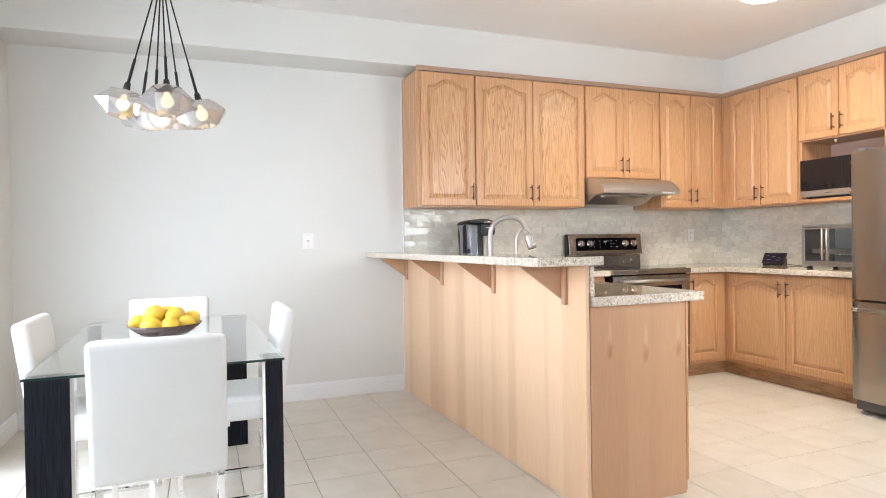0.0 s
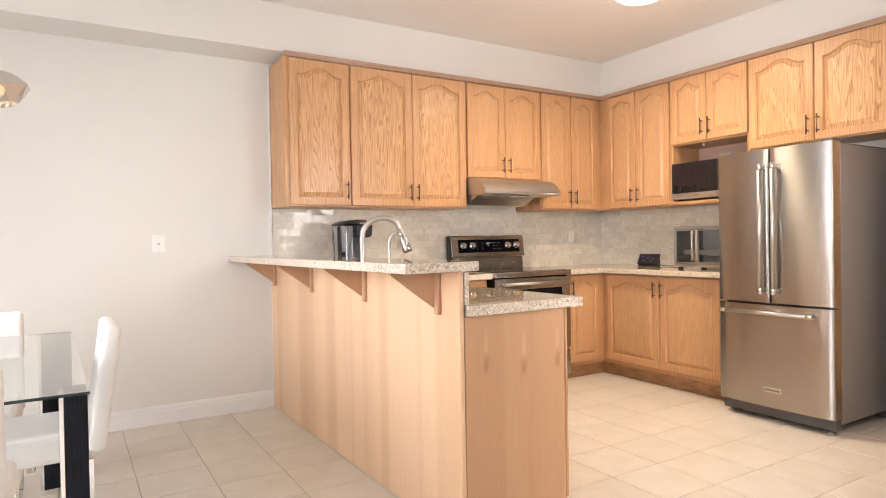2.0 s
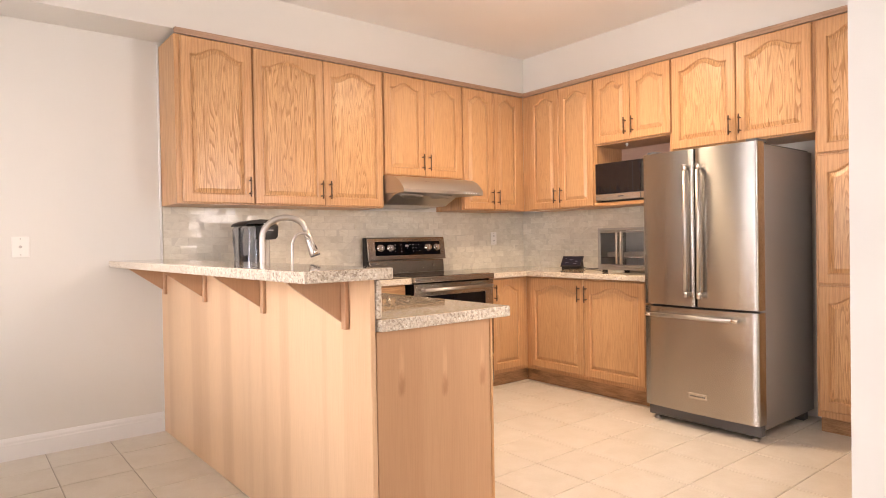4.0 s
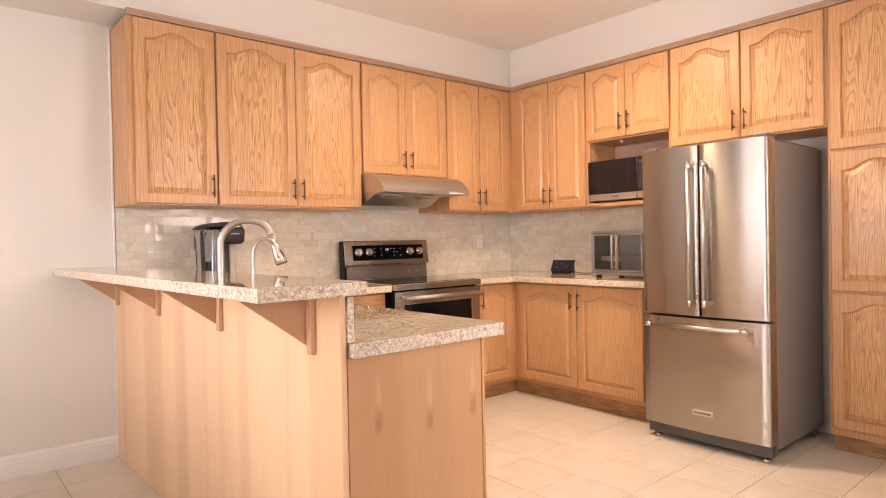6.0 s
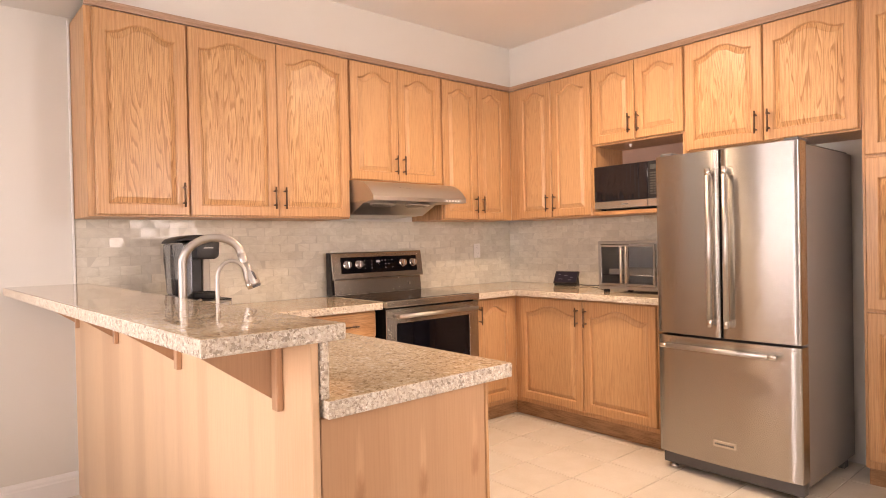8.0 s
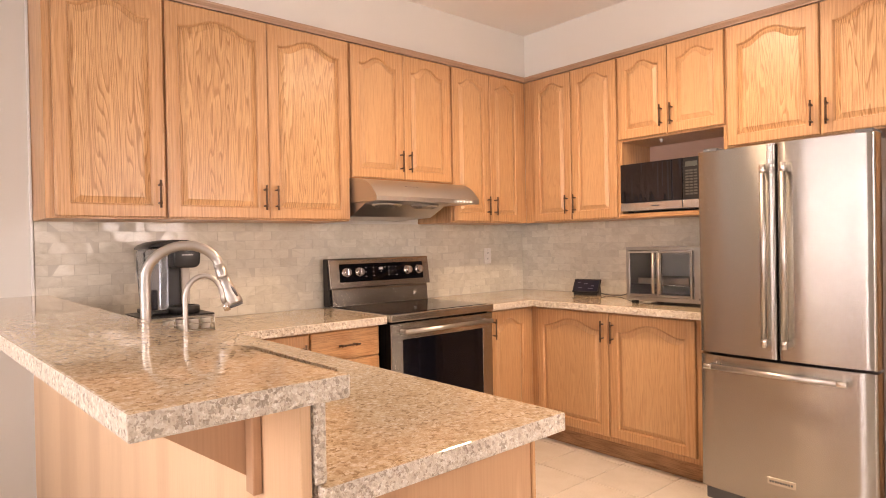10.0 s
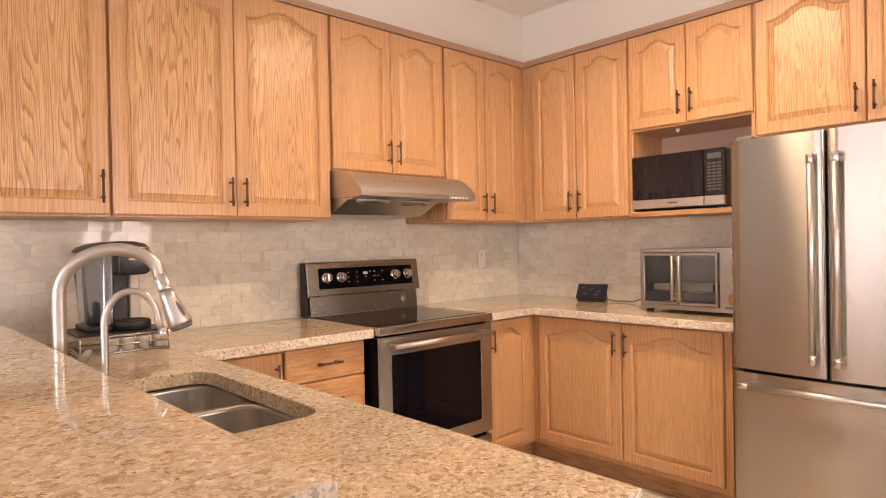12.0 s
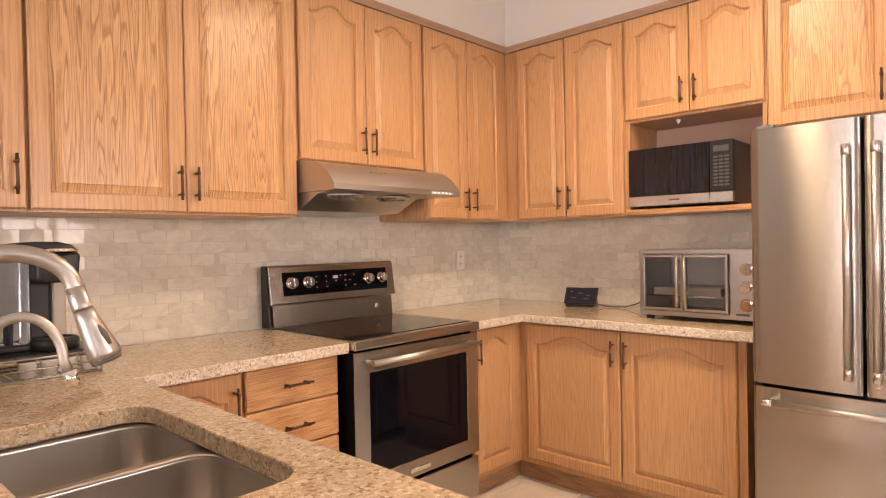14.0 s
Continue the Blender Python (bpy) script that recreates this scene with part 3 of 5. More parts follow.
BF, BH = 4.450, 0.878      # front of the base units, their height
cabinet("base_cabinet", pose(2.455, BF, 0), 0.345, BH, 0.60, "oak base cabinet beside the drawers", [(0.004, 0.341, 0.14, 0.868, 1)], kick=0.11, high=True, panel=OAK_FINE)
drawers = cabinet("drawer_cabinet", pose(2.802, BF, 0), 0.412, BH, 0.60, "oak drawer cabinet beside the range", [], "drawer cabinet", kick=0.11)
for z0, z1 in ((0.720, 0.868), (0.560, 0.714), (0.350, 0.554), (0.140, 0.344)):
    dr = boxpart("drawer", (0.006, -0.022, z0, 0.406, -0.001, z1), OAK_H, drawers, 0.005)
    pull = new("handle", PULL)
    pull.parent, pull.matrix_basis = dr, pose(0.206, -0.021, (z0 + z1) / 2, 0, 90, 0)
    tagged(pull, "dark bronze bar handle")
cabinet("base_cabinet", pose(3.996, BF, 0), 0.454, BH, 0.60, "narrow oak base cabinet in the corner", [(0.030, 0.398, 0.14, 0.868, -1)], kick=0.11, kick_more=0.054, high=True, panel=OAK_FINE)
cabinet("base_cabinet", pose(BF, 4.449, 0, 0, 0, EAST), 1.163, BH, 0.60, "oak base cabinet with two arched doors", [(0.055, 0.600, 0.14, 0.868, 1), (0.604, 1.130, 0.14, 0.868, -1)], kick=0.11, kick_back=0.0555, high=True, panel=OAK_FINE)


def crown(name, pts, label):
    """A small stepped crown moulding swept round corners; pts run left to right, profile leans forwards."""
    prof = [(0.0, 2.438), (0.013, 2.438), (0.014, 2.444), (0.020, 2.450), (0.027, 2.458), (0.029, 2.468), (0.0, 2.468)]
    bm = bmesh.new()
    pts = [Vector(p) for p in pts]
    rings = []
    for i, p in enumerate(pts):
        d0 = (p - pts[i - 1]).normalized() if i else (pts[1] - p).normalized()
        d1 = (pts[i + 1] - p).normalized() if i < len(pts) - 1 else d0
        n0, n1 = Vector((d0.y, -d0.x)), Vector((d1.y, -d1.x))
        n = (n0 + n1).normalized()
        k = 1 / max(0.3, n.dot(n0))
        rings.append([bm.verts.new((p.x + n.x * k * u, p.y + n.y * k * u, z)) for u, z in prof])
    for a, b in zip(rings, rings[1:]):
        for j in range(len(prof)):
            bm.faces.new((a[j], a[(j + 1) % len(prof)], b[(j + 1) % len(prof)], b[j]))
    bm.faces.new(rings[0])
    bm.faces.new(rings[-1][::-1])
    return tagged(part(name, bm, CROWN), label, "trim", kind="structure")


crown("trim_crown", [(1.770, 4.715), (4.715, 4.715), (4.715, 1.482)], "oak crown moulding along the tops of the cabinets")

# ---- worktops, peninsula ----


def slab(name, outline, z0, z1, holes=(), parent=None, label="", m=None):
    """A granite slab: polished top, rough edge; holes are outlines cut through it."""
    bm = bmesh.new()
    edges = []
    for loop in (outline, *holes):
        vs = [bm.verts.new((x, y, z1)) for x, y in loop]
        edges += [bm.edges.new((vs[k], vs[(k + 1) % len(vs)])) for k in range(len(vs))]
    bmesh.ops.triangle_fill(bm, use_beauty=True, use_dissolve=False, edges=edges)
    top = list(bm.faces)
    out = bmesh.ops.extrude_face_region(bm, geom=top)
    low = [v for v in out["geom"] if isinstance(v, bmesh.types.BMVert)]
    for v in low:
        v.co.z = z0
    bmesh.ops.recalc_face_normals(bm, faces=bm.faces)
    rim = [e for e in bm.edges if e.is_manifold and abs(e.verts[0].co.z - e.verts[1].co.z) < 1e-6 and e.calc_face_angle(0) > 1.0]
    bmesh.ops.bevel(bm, geom=rim, offset=0.004, offset_type="OFFSET", segments=2, profile=0.5, affect="EDGES")
    bmesh.ops.recalc_face_normals(bm, faces=bm.faces)
    for f in bm.faces:
        c = f.calc_center_median()
        inner = any(min(x for x, _ in h) - 0.01 < c.x < max(x for x, _ in h) + 0.01 and min(y for _, y in h) - 0.01 < c.y < max(y for _, y in h) + 0.01 for h in holes)
        f.material_index = 0 if f.normal.z > 0.9 or inner else 1
    ob = part(name, bm, (GRANITE, GRANITE_EDGE), parent, label)
    if m is not None:
        ob.matrix_basis = m
    return ob


SINK = (1.940, 3.335, 2.320, 4.050)
hole = rounded(*SINK, 0.065, 6)
tagged(slab("worktop", [(1.822, 2.592), (2.425, 2.602), (2.420, 4.375), (3.222, 4.375), (3.222, 5.052), (1.785, 5.052)], TOP - 0.042, TOP, [hole[::-1]]),
       "beige speckled granite worktop with an undermount sink cut-out", "worktop")
tagged(slab("worktop", [(3.996, 4.375), (4.370, 4.375), (4.370, 3.235), (5.050, 3.235), (5.050, 5.052), (3.996, 5.052)], TOP - 0.042, TOP),
       "beige speckled granite worktop in the corner", "worktop")

PEN = pose(1.793, 2.592, 0, 0, 0, 0.85)
pen = thing("peninsula", PEN, "veneered peninsula with a raised bar and wooden brackets", "peninsula")
boxpart("side_panel", (0.0, 0.022, 0.0, 0.020, 2.46, 1.055), VENEER_LIT, pen, 0.002, "pale striped wood veneer side panel, lightened as the daylit face")
# the end panel's darker tone carries the shade on this face
boxpart("end_panel", (0.0225, 0.022, 0.0, 0.540, 0.042, 0.879), VENEER_KNOT_SHADED, pen, 0.002, "wood veneer end panel with small knots, darkened as the shaded face")
boxpart("corner_strip", (0.540, 0.018, 0.06, 0.552, 0.050, 0.879), OAK, pen, 0.002)
boxpart("core", (0.0225, 0.0445, 0.0, 0.525, 2.44, 0.58), VENEER_LIT, pen)
boxpart("riser", (0.0225, 0.016, TOP + 0.001, 0.043, 2.455, 1.052), GRANITE_EDGE, pen, 0.002, "thin granite riser between worktop and bar")
part_bar = slab("bar_top", [(-0.250, -0.008), (0.070, -0.008), (0.078, 0.0), (0.070, 0.05), (0.070, 2.458), (-0.300, 2.458)], 1.056, 1.094)
part_bar.matrix_basis = PEN
tagged(part_bar, "raised speckled granite bar top on wooden brackets", "bar top")
for y in (0.183, 0.880, 1.635, 2.366):
    br = bmesh.new()
    prism(br, [(-0.002, 1.054), (-0.215, 1.054), (-0.210, 1.044), (-0.002, 0.895)], "y", y, y + 0.018)
    bracket = part("bracket", br, BRACKET, pen, "triangular wooden bar bracket")
    boxpart("batten", (-0.018, y - 0.030, 0.878, -0.001, y - 0.0008, 1.054), BRACKET, bracket, 0.002)

for y in (2.652, 3.532):
    cabinet("base_cabinet", pose(2.364, y, 0, 0, 0, 90), 0.876, BH, 0.020, "oak base cabinet with two doors under the sink worktop", [(0.006, 0.436, 0.14, 0.868, 1), (0.440, 0.870, 0.14, 0.868, -1)], high=True, panel=OAK_FINE)

# ---- sink and taps ----


def basin(bm, x0, y0, x1, y1, top, depth, r):
    """A seamless bowl with a rounded floor."""
    rings = []
    for inset, z, rr in ((-0.012, top, r + 0.01), (0.0, top, r), (0.0, top - 0.01, r), (0.004, top - depth * 0.5, r), (0.010, top - depth * 0.72, r), (0.022, top - depth * 0.86, r), (0.045, top - depth * 0.95, r * 0.9), (0.075, top - depth, r * 0.7)):
        rings.append([bm.verts.new((x, y, z)) for x, y in rounded(x0 + inset, y0 + inset, x1 - inset, y1 - inset, max(rr - inset * 0.3, 0.012), 5)])
    for a, b in zip(rings, rings[1:]):
        for k in range(len(a)):
            f = bm.faces.new((a[k], a[(k + 1) % len(a)], b[(k + 1) % len(a)], b[k]))
            f.smooth = True
    bm.faces.new(rings[-1])


sink = thing("sink", pose((SINK[0] + SINK[2]) / 2, (SINK[1] + SINK[3]) / 2, 0.62), "double bowl stainless steel undermount sink", "sink")
hx, hy = (SINK[2] - SINK[0]) / 2, (SINK[3] - SINK[1]) / 2
for y0, y1 in ((-hy - 0.006, 0.022), (0.047, hy + 0.006)):
    bm = bmesh.new()
    basin(bm, -hx - 0.006, y0, hx + 0.006, y1, TOP - 0.048 - 0.62, 0.240, 0.060)
    bowl = part("bowl", bm, STEEL_SINK, sink)
    bm = bmesh.new()
    lathe(bm, [(0.0, 0.006), (0.012, 0.006), (0.03, 0.004), (0.042, 0.001), (0.045, -0.001)], (0, (y0 + y1) / 2, TOP - 0.2865 - 0.62), 20)
    part("drain", bm, CHROME, bowl, "round steel drain")
deck = slab("flange", rounded(-hx - 0.02, -hy - 0.02, hx + 0.02, hy + 0.02, 0.07), TOP - 0.0535 - 0.62, TOP - 0.0487 - 0.62,
            [rounded(-hx - 0.004, a + 0.002, hx + 0.004, b - 0.002, 0.058)[::-1] for a, b in ((-hy - 0.006, 0.022), (0.047, hy + 0.006))], sink)
deck.data.materials.clear()
deck.data.materials.append(STEEL_SINK)
for p in deck.data.polygons:
    p.material_index = 0


def arc(p0, p1, rise, n=18):
    """Points of a half-ellipse from p0 over to p1 (same plane, both at their own height)."""
    p0, p1 = Vector(p0), Vector(p1)
    out = []
    for k in range(n + 1):
        a = math.pi * (1 - k / n)
        q = (p0 + p1) / 2 + (p1 - p0) / 2 * math.cos(a)
        q.z = p0.z + (p1.z - p0.z) * k / n + rise * math.sin(a)
        out.append(q)
    return out


faucet = thing("kitchen_faucet", pose(1.8605, 3.671, TOP), "brushed nickel gooseneck pull-down faucet behind the sink", "faucet")
bm = bmesh.new()
lathe(bm, [(0.030, 0), (0.030, 0.006), (0.025, 0.012), (0.021, 0.07), (0.020, 0.125), (0.0155, 0.132)], (0, 0, 0), 24)
part("base", bm, NICKEL, faucet)
bm = bmesh.new()
tip = (0.190, -0.070, 0.312)
tube(bm, [(0, 0, 0.10), (0, 0, 0.18), (0, 0, 0.26)] + arc((0, 0, 0.285), tip, 0.083)[0:], 0.0145, 16)
part("spout", bm, NICKEL, faucet)
bm = bmesh.new()
tube(bm, [(0.1885, -0.0695, 0.324), (0.198, -0.073, 0.290), (0.199, -0.0735, 0.287)], [0.0150, 0.0158, 0.0158], 20)
tube(bm, [(0.1995, -0.0737, 0.285), (0.206, -0.076, 0.266), (0.216, -0.080, 0.238), (0.226, -0.084, 0.211), (0.2285, -0.085, 0.203)], [0.0162, 0.0178, 0.0222, 0.0270, 0.0264], 20)
spray = part("spray_head", bm, NICKEL, faucet)
bm = bmesh.new()
tube(bm, [(0.2288, -0.0852, 0.2022), (0.2310, -0.0862, 0.1950)], [0.0250, 0.0235], 20)
part("nozzle_ring", bm, DARK_GREY, spray, "dark rubber nozzle ring")
bm = bmesh.new()
tube(bm, [(0.2120, -0.0905, 0.262), (0.2220, -0.0975, 0.245), (0.2300, -0.1035, 0.226)], [0.0035, 0.0060, 0.0040], 14)
part("button", bm, DARK_GREY, spray, "dark rubber spray button")
bm = bmesh.new()
tube(bm, [(0.008, -0.008, 0.112), (0.020, -0.019, 0.122), (0.034, -0.032, 0.138), (0.046, -0.044, 0.158), (0.048, -0.046, 0.162)], [0.012, 0.0105, 0.0095, 0.0085, 0.004], 14)
part("lever", bm, NICKEL, faucet)

tap = thing("filter_tap", pose(1.878, 3.384, TOP), "slim brushed nickel filtered-water tap", "tap")
bm = bmesh.new()
lathe(bm, [(0.020, 0), (0.020, 0.005), (0.012, 0.012), (0.010, 0.05), (0.0065, 0.055)], (0, 0, 0), 20)
part("base", bm, NICKEL, tap)
bm = bmesh.new()
tube(bm, [(0, 0, 0.05), (0, 0, 0.12), (0, 0, 0.22)] + arc((0, 0, 0.240), (0.088, -0.025, 0.240), 0.062) + [(0.094, -0.027, 0.225)], 0.0065, 12)
spout = part("spout", bm, NICKEL, tap)
bm = bmesh.new()
tube(bm, [(0.0935, -0.027, 0.228), (0.099, -0.029, 0.208)], [0.0085, 0.008], 12)
part("nozzle", bm, CHROME, spout)


def frame_ring(bm, big, small, y0, y1):
    """A flat frame, one closed ring: outer and inner rectangles (x0, z0, x1, z1) between y0 and y1."""
    rings = []
    for y, (a, b, c, d) in ((y0, big), (y1, big), (y1, small), (y0, small)):
        rings.append([bm.verts.new(p) for p in ((a, y, b), (c, y, b), (c, y, d), (a, y, d))])
    for p, q in zip(rings, rings[1:] + rings[:1]):
        for k in range(4):
            bm.faces.new((p[k], p[(k + 1) % 4], q[(k + 1) % 4], q[k]))
    bmesh.ops.recalc_face_normals(bm, faces=bm.faces)
    bmesh.ops.bevel(bm, geom=list(bm.edges), offset=0.002, offset_type="OFFSET", segments=1, profile=0.5, affect="EDGES")


# ---- range and hood ----
RX = 3.228
cooker = thing("electric_range", pose(RX, 4.360, 0), "stainless steel electric range with a black glass cooktop", "range")
W = 0.764
boxpart("body", (0.004, 0.045, 0.06, W - 0.004, 0.66, 0.895), BLACK_SIDE, cooker, 0.003, "black enamelled sides")
boxpart("cooktop", (0.012, 0.035, 0.897, W - 0.012, 0.600, TOP + 0.006), BLACK_GLASS, cooker, 0.003, "black ceramic glass cooktop")
bm = bmesh.new()
box(bm, 0.0, -0.012, 0.886, W, 0.034, TOP + 0.004, 0.008, 3)
part("top_trim", bm, RANGE_STEEL, cooker)
for x in (0.0, W - 0.0115):
    boxpart("side_trim", (x, 0.0345, 0.897, x + 0.0115, 0.60, TOP + 0.004), STEEL_H, cooker, 0.002)
oven = bmesh.new()
frame_ring(oven, (0.006, 0.300, W - 0.006, 0.876), (0.0855, 0.3725, W - 0.0855, 0.7895), 0.0, 0.044)
oven = part("oven_door", oven, STEEL, cooker, "steel oven door")
boxpart("window", (0.086, 0.004, 0.373, W - 0.086, 0.020, 0.789), BLACK_GLASS, oven, 0.001, "dark glass oven window")
for x in (0.0045, W - 0.0058):
    boxpart("door_edge", (x, 0.003, 0.300, x + 0.0013, 0.0445, 0.876), BLACK_SIDE, oven, 0, "black door edge")
bm = bmesh.new()
tube(bm, [(0.060, -0.052, 0.836), (W - 0.060, -0.052, 0.836)], 0.0125, 14)
for x in (0.075, W - 0.075):
    tube(bm, [(x, 0.002, 0.836), (x, -0.050, 0.836)], 0.010, 10)
part("handle", bm, NICKEL, oven, "round steel bar handle")
boxpart("badge", (0.300, -0.003, 0.320, 0.420, -0.0005, 0.338), CHROME, oven, 0.001)
boxpart("drawer", (0.006, 0.004, 0.085, W - 0.006, 0.044, 0.280), RANGE_STEEL, cooker, 0.004, "steel storage drawer")
for x in (0.05, W - 0.05):
    for y in (0.09, 0.60):
        bm = bmesh.new()
        lathe(bm, [(0.018, 0.0), (0.018, 0.012), (0.01, 0.014), (0.01, 0.062)], (x, y, 0), 12)
        part("foot", bm, BLACK, cooker)
guard = bmesh.new()
prism(guard, [(0.594, TOP + 0.007), (0.650, TOP + 0.007), (0.650, 1.030), (0.604, 1.030), (0.602, 1.020)], "x", 0.016, W - 0.016)
part("guard_foot", guard, RANGE_STEEL, cooker, "sloped steel vent below the controls")
guard = bmesh.new()
prism(guard, [(0.585, 1.034), (0.660, 1.034), (0.660, 1.215), (0.618, 1.215), (0.610, 1.208)], "x", 0.0, W)
bmesh.ops.bevel(guard, geom=list(guard.edges), offset=0.004, offset_type="OFFSET", segments=2, profile=0.5, affect="EDGES")
guard = part("control_panel", guard, RANGE_STEEL, cooker, "slanted steel control panel")
bm = bmesh.new()
prism(bm, [(0.594, TOP + 0.007), (0.661, TOP + 0.007), (0.661, 1.212), (0.622, 1.212)], "x", -0.006, -0.0005)
part("side_cap", bm, BLACK, cooker, "black end cap of the control panel")
TILT_P = pose(0, 0.5875, 1.034, -8.2)      # the panel's slanted front, local z up along it


def on_panel(name, bm, material, parent, label=""):
    me = finish(bm, name, material)
    me.transform(TILT_P)
    ob = new(name, me)
    ob.parent = parent
    return tagged(ob, label)


bm = bmesh.new()
box(bm, 0.068, -0.0035, 0.036, W - 0.052, 0.004, 0.148, 0.0015)
glass_panel = on_panel("display", bm, BLACK_GLASS, guard, "black glass control display")
for x in (0.113, 0.205, W - 0.187, W - 0.095):
    bm = bmesh.new()
    for y, r0, r1, l in ((0, 0.030, 0.028, 0.010), (-0.010, 0.0245, 0.022, 0.024)):
        tube(bm, [(x, y - 0.004, 0.095), (x, y - 0.004 - l, 0.095)], [r0, r1], 24)
    box(bm, x - 0.004, -0.0440, 0.075, x + 0.004, -0.0375, 0.115, 0.002)
    on_panel("knob", bm, CHROME, guard, "round chrome burner knob")
bm = bmesh.new()
rng = random.Random(4)
for i in range(9):
    for j in range(3):
        if rng.random() < 0.75:
            x, z = 0.255 + i * 0.029, 0.066 + j * 0.026
            box(bm, x, -0.0046, z, x + rng.uniform(0.006, 0.013), -0.0036, z + 0.004)
box(bm, 0.358, -0.0046, 0.106, 0.388, -0.0036, 0.120)
tagged(on_panel("markings", bm, GREY, glass_panel), kind="stuff")
bm = bmesh.new()
box(bm, W - 0.130, 0.590, 0.968, W - 0.112, 0.597, 0.992, 0.001)
part("badge", bm, CHROME, cooker)

hood = thing("range_hood", pose(3.232, 4.462, 1.480), "stainless steel under-cabinet range hood", "range hood")
HW, HD = 0.760, 0.592
bm = bmesh.new()
# slanted shell: (depth, height)
prism(bm, [(0.010, 0.052), (0.0, 0.055), (0.0, 0.078), (0.010, 0.092), (0.040, 0.126), (0.074, 0.153), (0.110, 0.171), (0.150, 0.181), (0.228, 0.192), (HD - 0.002, 0.192), (HD - 0.002, 0.060)], "x", 0, HW)
soften(bm, 25)
part("shell", bm, HOOD_STEEL, hood)
bm = bmesh.new()
prism(bm, [(0.05, 0.051), (0.13, 0.044), (0.20, 0.010), (0.27, -0.022), (HD - 0.05, -0.030), (HD - 0.004, -0.030), (HD - 0.004, 0.059)], "x", 0.012, HW - 0.165)
part("underside", bm, FILTER, hood, "grey underside with two blowers")
for x in (0.165, 0.440):
    bm = bmesh.new()
    lathe(bm, [(0.105, 0.034), (0.100, 0.028), (0.085, 0.022), (0.062, 0.018), (0.058, 0.014), (0.0, 0.014)], (x, 0.165, 0.010), 32)
    grille = part("blower_cup", bm, FILTER, hood, "round oil cup under a blower")
    bm = bmesh.new()
    for k in range(20):
        a = 2 * math.pi * k / 20
        tube(bm, [(x + 0.064 * math.cos(a), 0.165 + 0.064 * math.sin(a), 0.027), (x + 0.100 * math.cos(a), 0.165 + 0.100 * math.sin(a), 0.037)], 0.0025, 6)
    part("wire_guard", bm, NICKEL, grille)
boxpart("switch_plate", (HW - 0.200, -0.003, 0.056, HW - 0.050, 0.001, 0.070), GREY, hood, 0.001, "grey switch strip")
for k in range(5):
    boxpart("switch", (HW - 0.186 + 0.026 * k, -0.0055, 0.0585, HW - 0.170 + 0.026 * k, -0.0025, 0.0675), WHITE, hood, 0.001)
bm = bmesh.new()
for k in range(4):
    x = 0.24 + 0.026 * k
    box(bm, x, 0.0545, 0.1395, x + 0.010, 0.0590, 0.1415)
tagged(part("marking", bm, DARK_GREY, hood), kind="stuff")

# ---- refrigerator ----
fr = thing("refrigerator", pose(4.255, 3.205, 0, 0, 0, EAST), "stainless steel French-door refrigerator with a bottom freezer drawer", "refrigerator")
FW = 0.730
boxpart("body", (0.004, 0.090, 0.060, FW - 0.004, 0.760, 1.700), FRIDGE_SIDE, fr, 0.004, "grey painted steel cabinet")


BOW = 0.018


def front_at(x):
    """How far the gently bowed front stands proud at x."""
    return -BOW * (1 - ((x - FW / 2) / (FW / 2)) ** 2)


def steel_door(name, x0, x1, z0, z1):
    """A bowed door with softly rounded upright edges."""
    bm = bmesh.new()
    a, b = front_at(x0 + 0.012), front_at(x1 - 0.012)
    xs = [x0 + 0.012 + (x1 - x0 - 0.024) * k / 12 for k in range(13)]
    prism(bm, [(x0, 0.082), (x0, a + 0.012), (x0 + 0.0015, a + 0.007), (x0 + 0.005, a + 0.003), *[(x, front_at(x)) for x in xs], (x1 - 0.005, b + 0.003), (x1 - 0.0015, b + 0.007), (x1, b + 0.012), (x1, 0.082)], "z", z0, z1)
    soften(bm, 40)
    return part(name, bm, STEEL, fr)


mid = 0.363
dl = steel_door("door", 0.0, mid - 0.003, 0.752, 1.712)
dr = steel_door("door", mid + 0.003, FW, 0.752, 1.712)
fz = steel_door("freezer_drawer", 0.0, FW, 0.098, 0.738)


def bar_handle(parent, p0, p1, inset):
    """A round bar on two polished posts, 55 mm proud of the door."""
    p0, p1 = Vector(p0), Vector(p1)
    d = (p1 - p0).normalized()
    bm = bmesh.new()
    tube(bm, [p0, p1], 0.0125, 18)
    h = part("handle", bm, NICKEL, parent, "round brushed steel bar handle")
    for p, s in ((p0, 1), (p1, -1)):
        bm = bmesh.new()
        q = p + d * s * inset
        tube(bm, [q + Vector((0, 0.055, 0)), q + Vector((0, 0.020, 0)), q], [0.0125, 0.0105, 0.0105], 14)
        tube(bm, [p - d * s * 0.004, p - d * s * 0.002, p + d * s * 0.032, p + d * s * 0.034], [0.0120, 0.0138, 0.0138, 0.0122], 18)
        part("mount", bm, STEEL_H, h, "polished end mount")


bar_handle(dl, (mid - 0.042, -0.056, 0.812), (mid - 0.042, -0.056, 1.615), 0.016)
bar_handle(dr, (mid + 0.042, -0.056, 0.812), (mid + 0.042, -0.056, 1.615), 0.016)
bar_handle(fz, (0.048, -0.056, 0.690), (FW - 0.095, -0.056, 0.690), 0.016)
plate = boxpart("badge", (0.310, -0.0205, 0.190, 0.430, -0.0155, 0.225), STEEL_H, fz, 0.002, "steel name plate")
bm = bmesh.new()
for k in range(9):
    box(bm, 0.321 + 0.011 * k, -0.0215, 0.203, 0.329 + 0.011 * k, -0.0204, 0.212)
part("lettering", bm, DARK_GREY, plate)
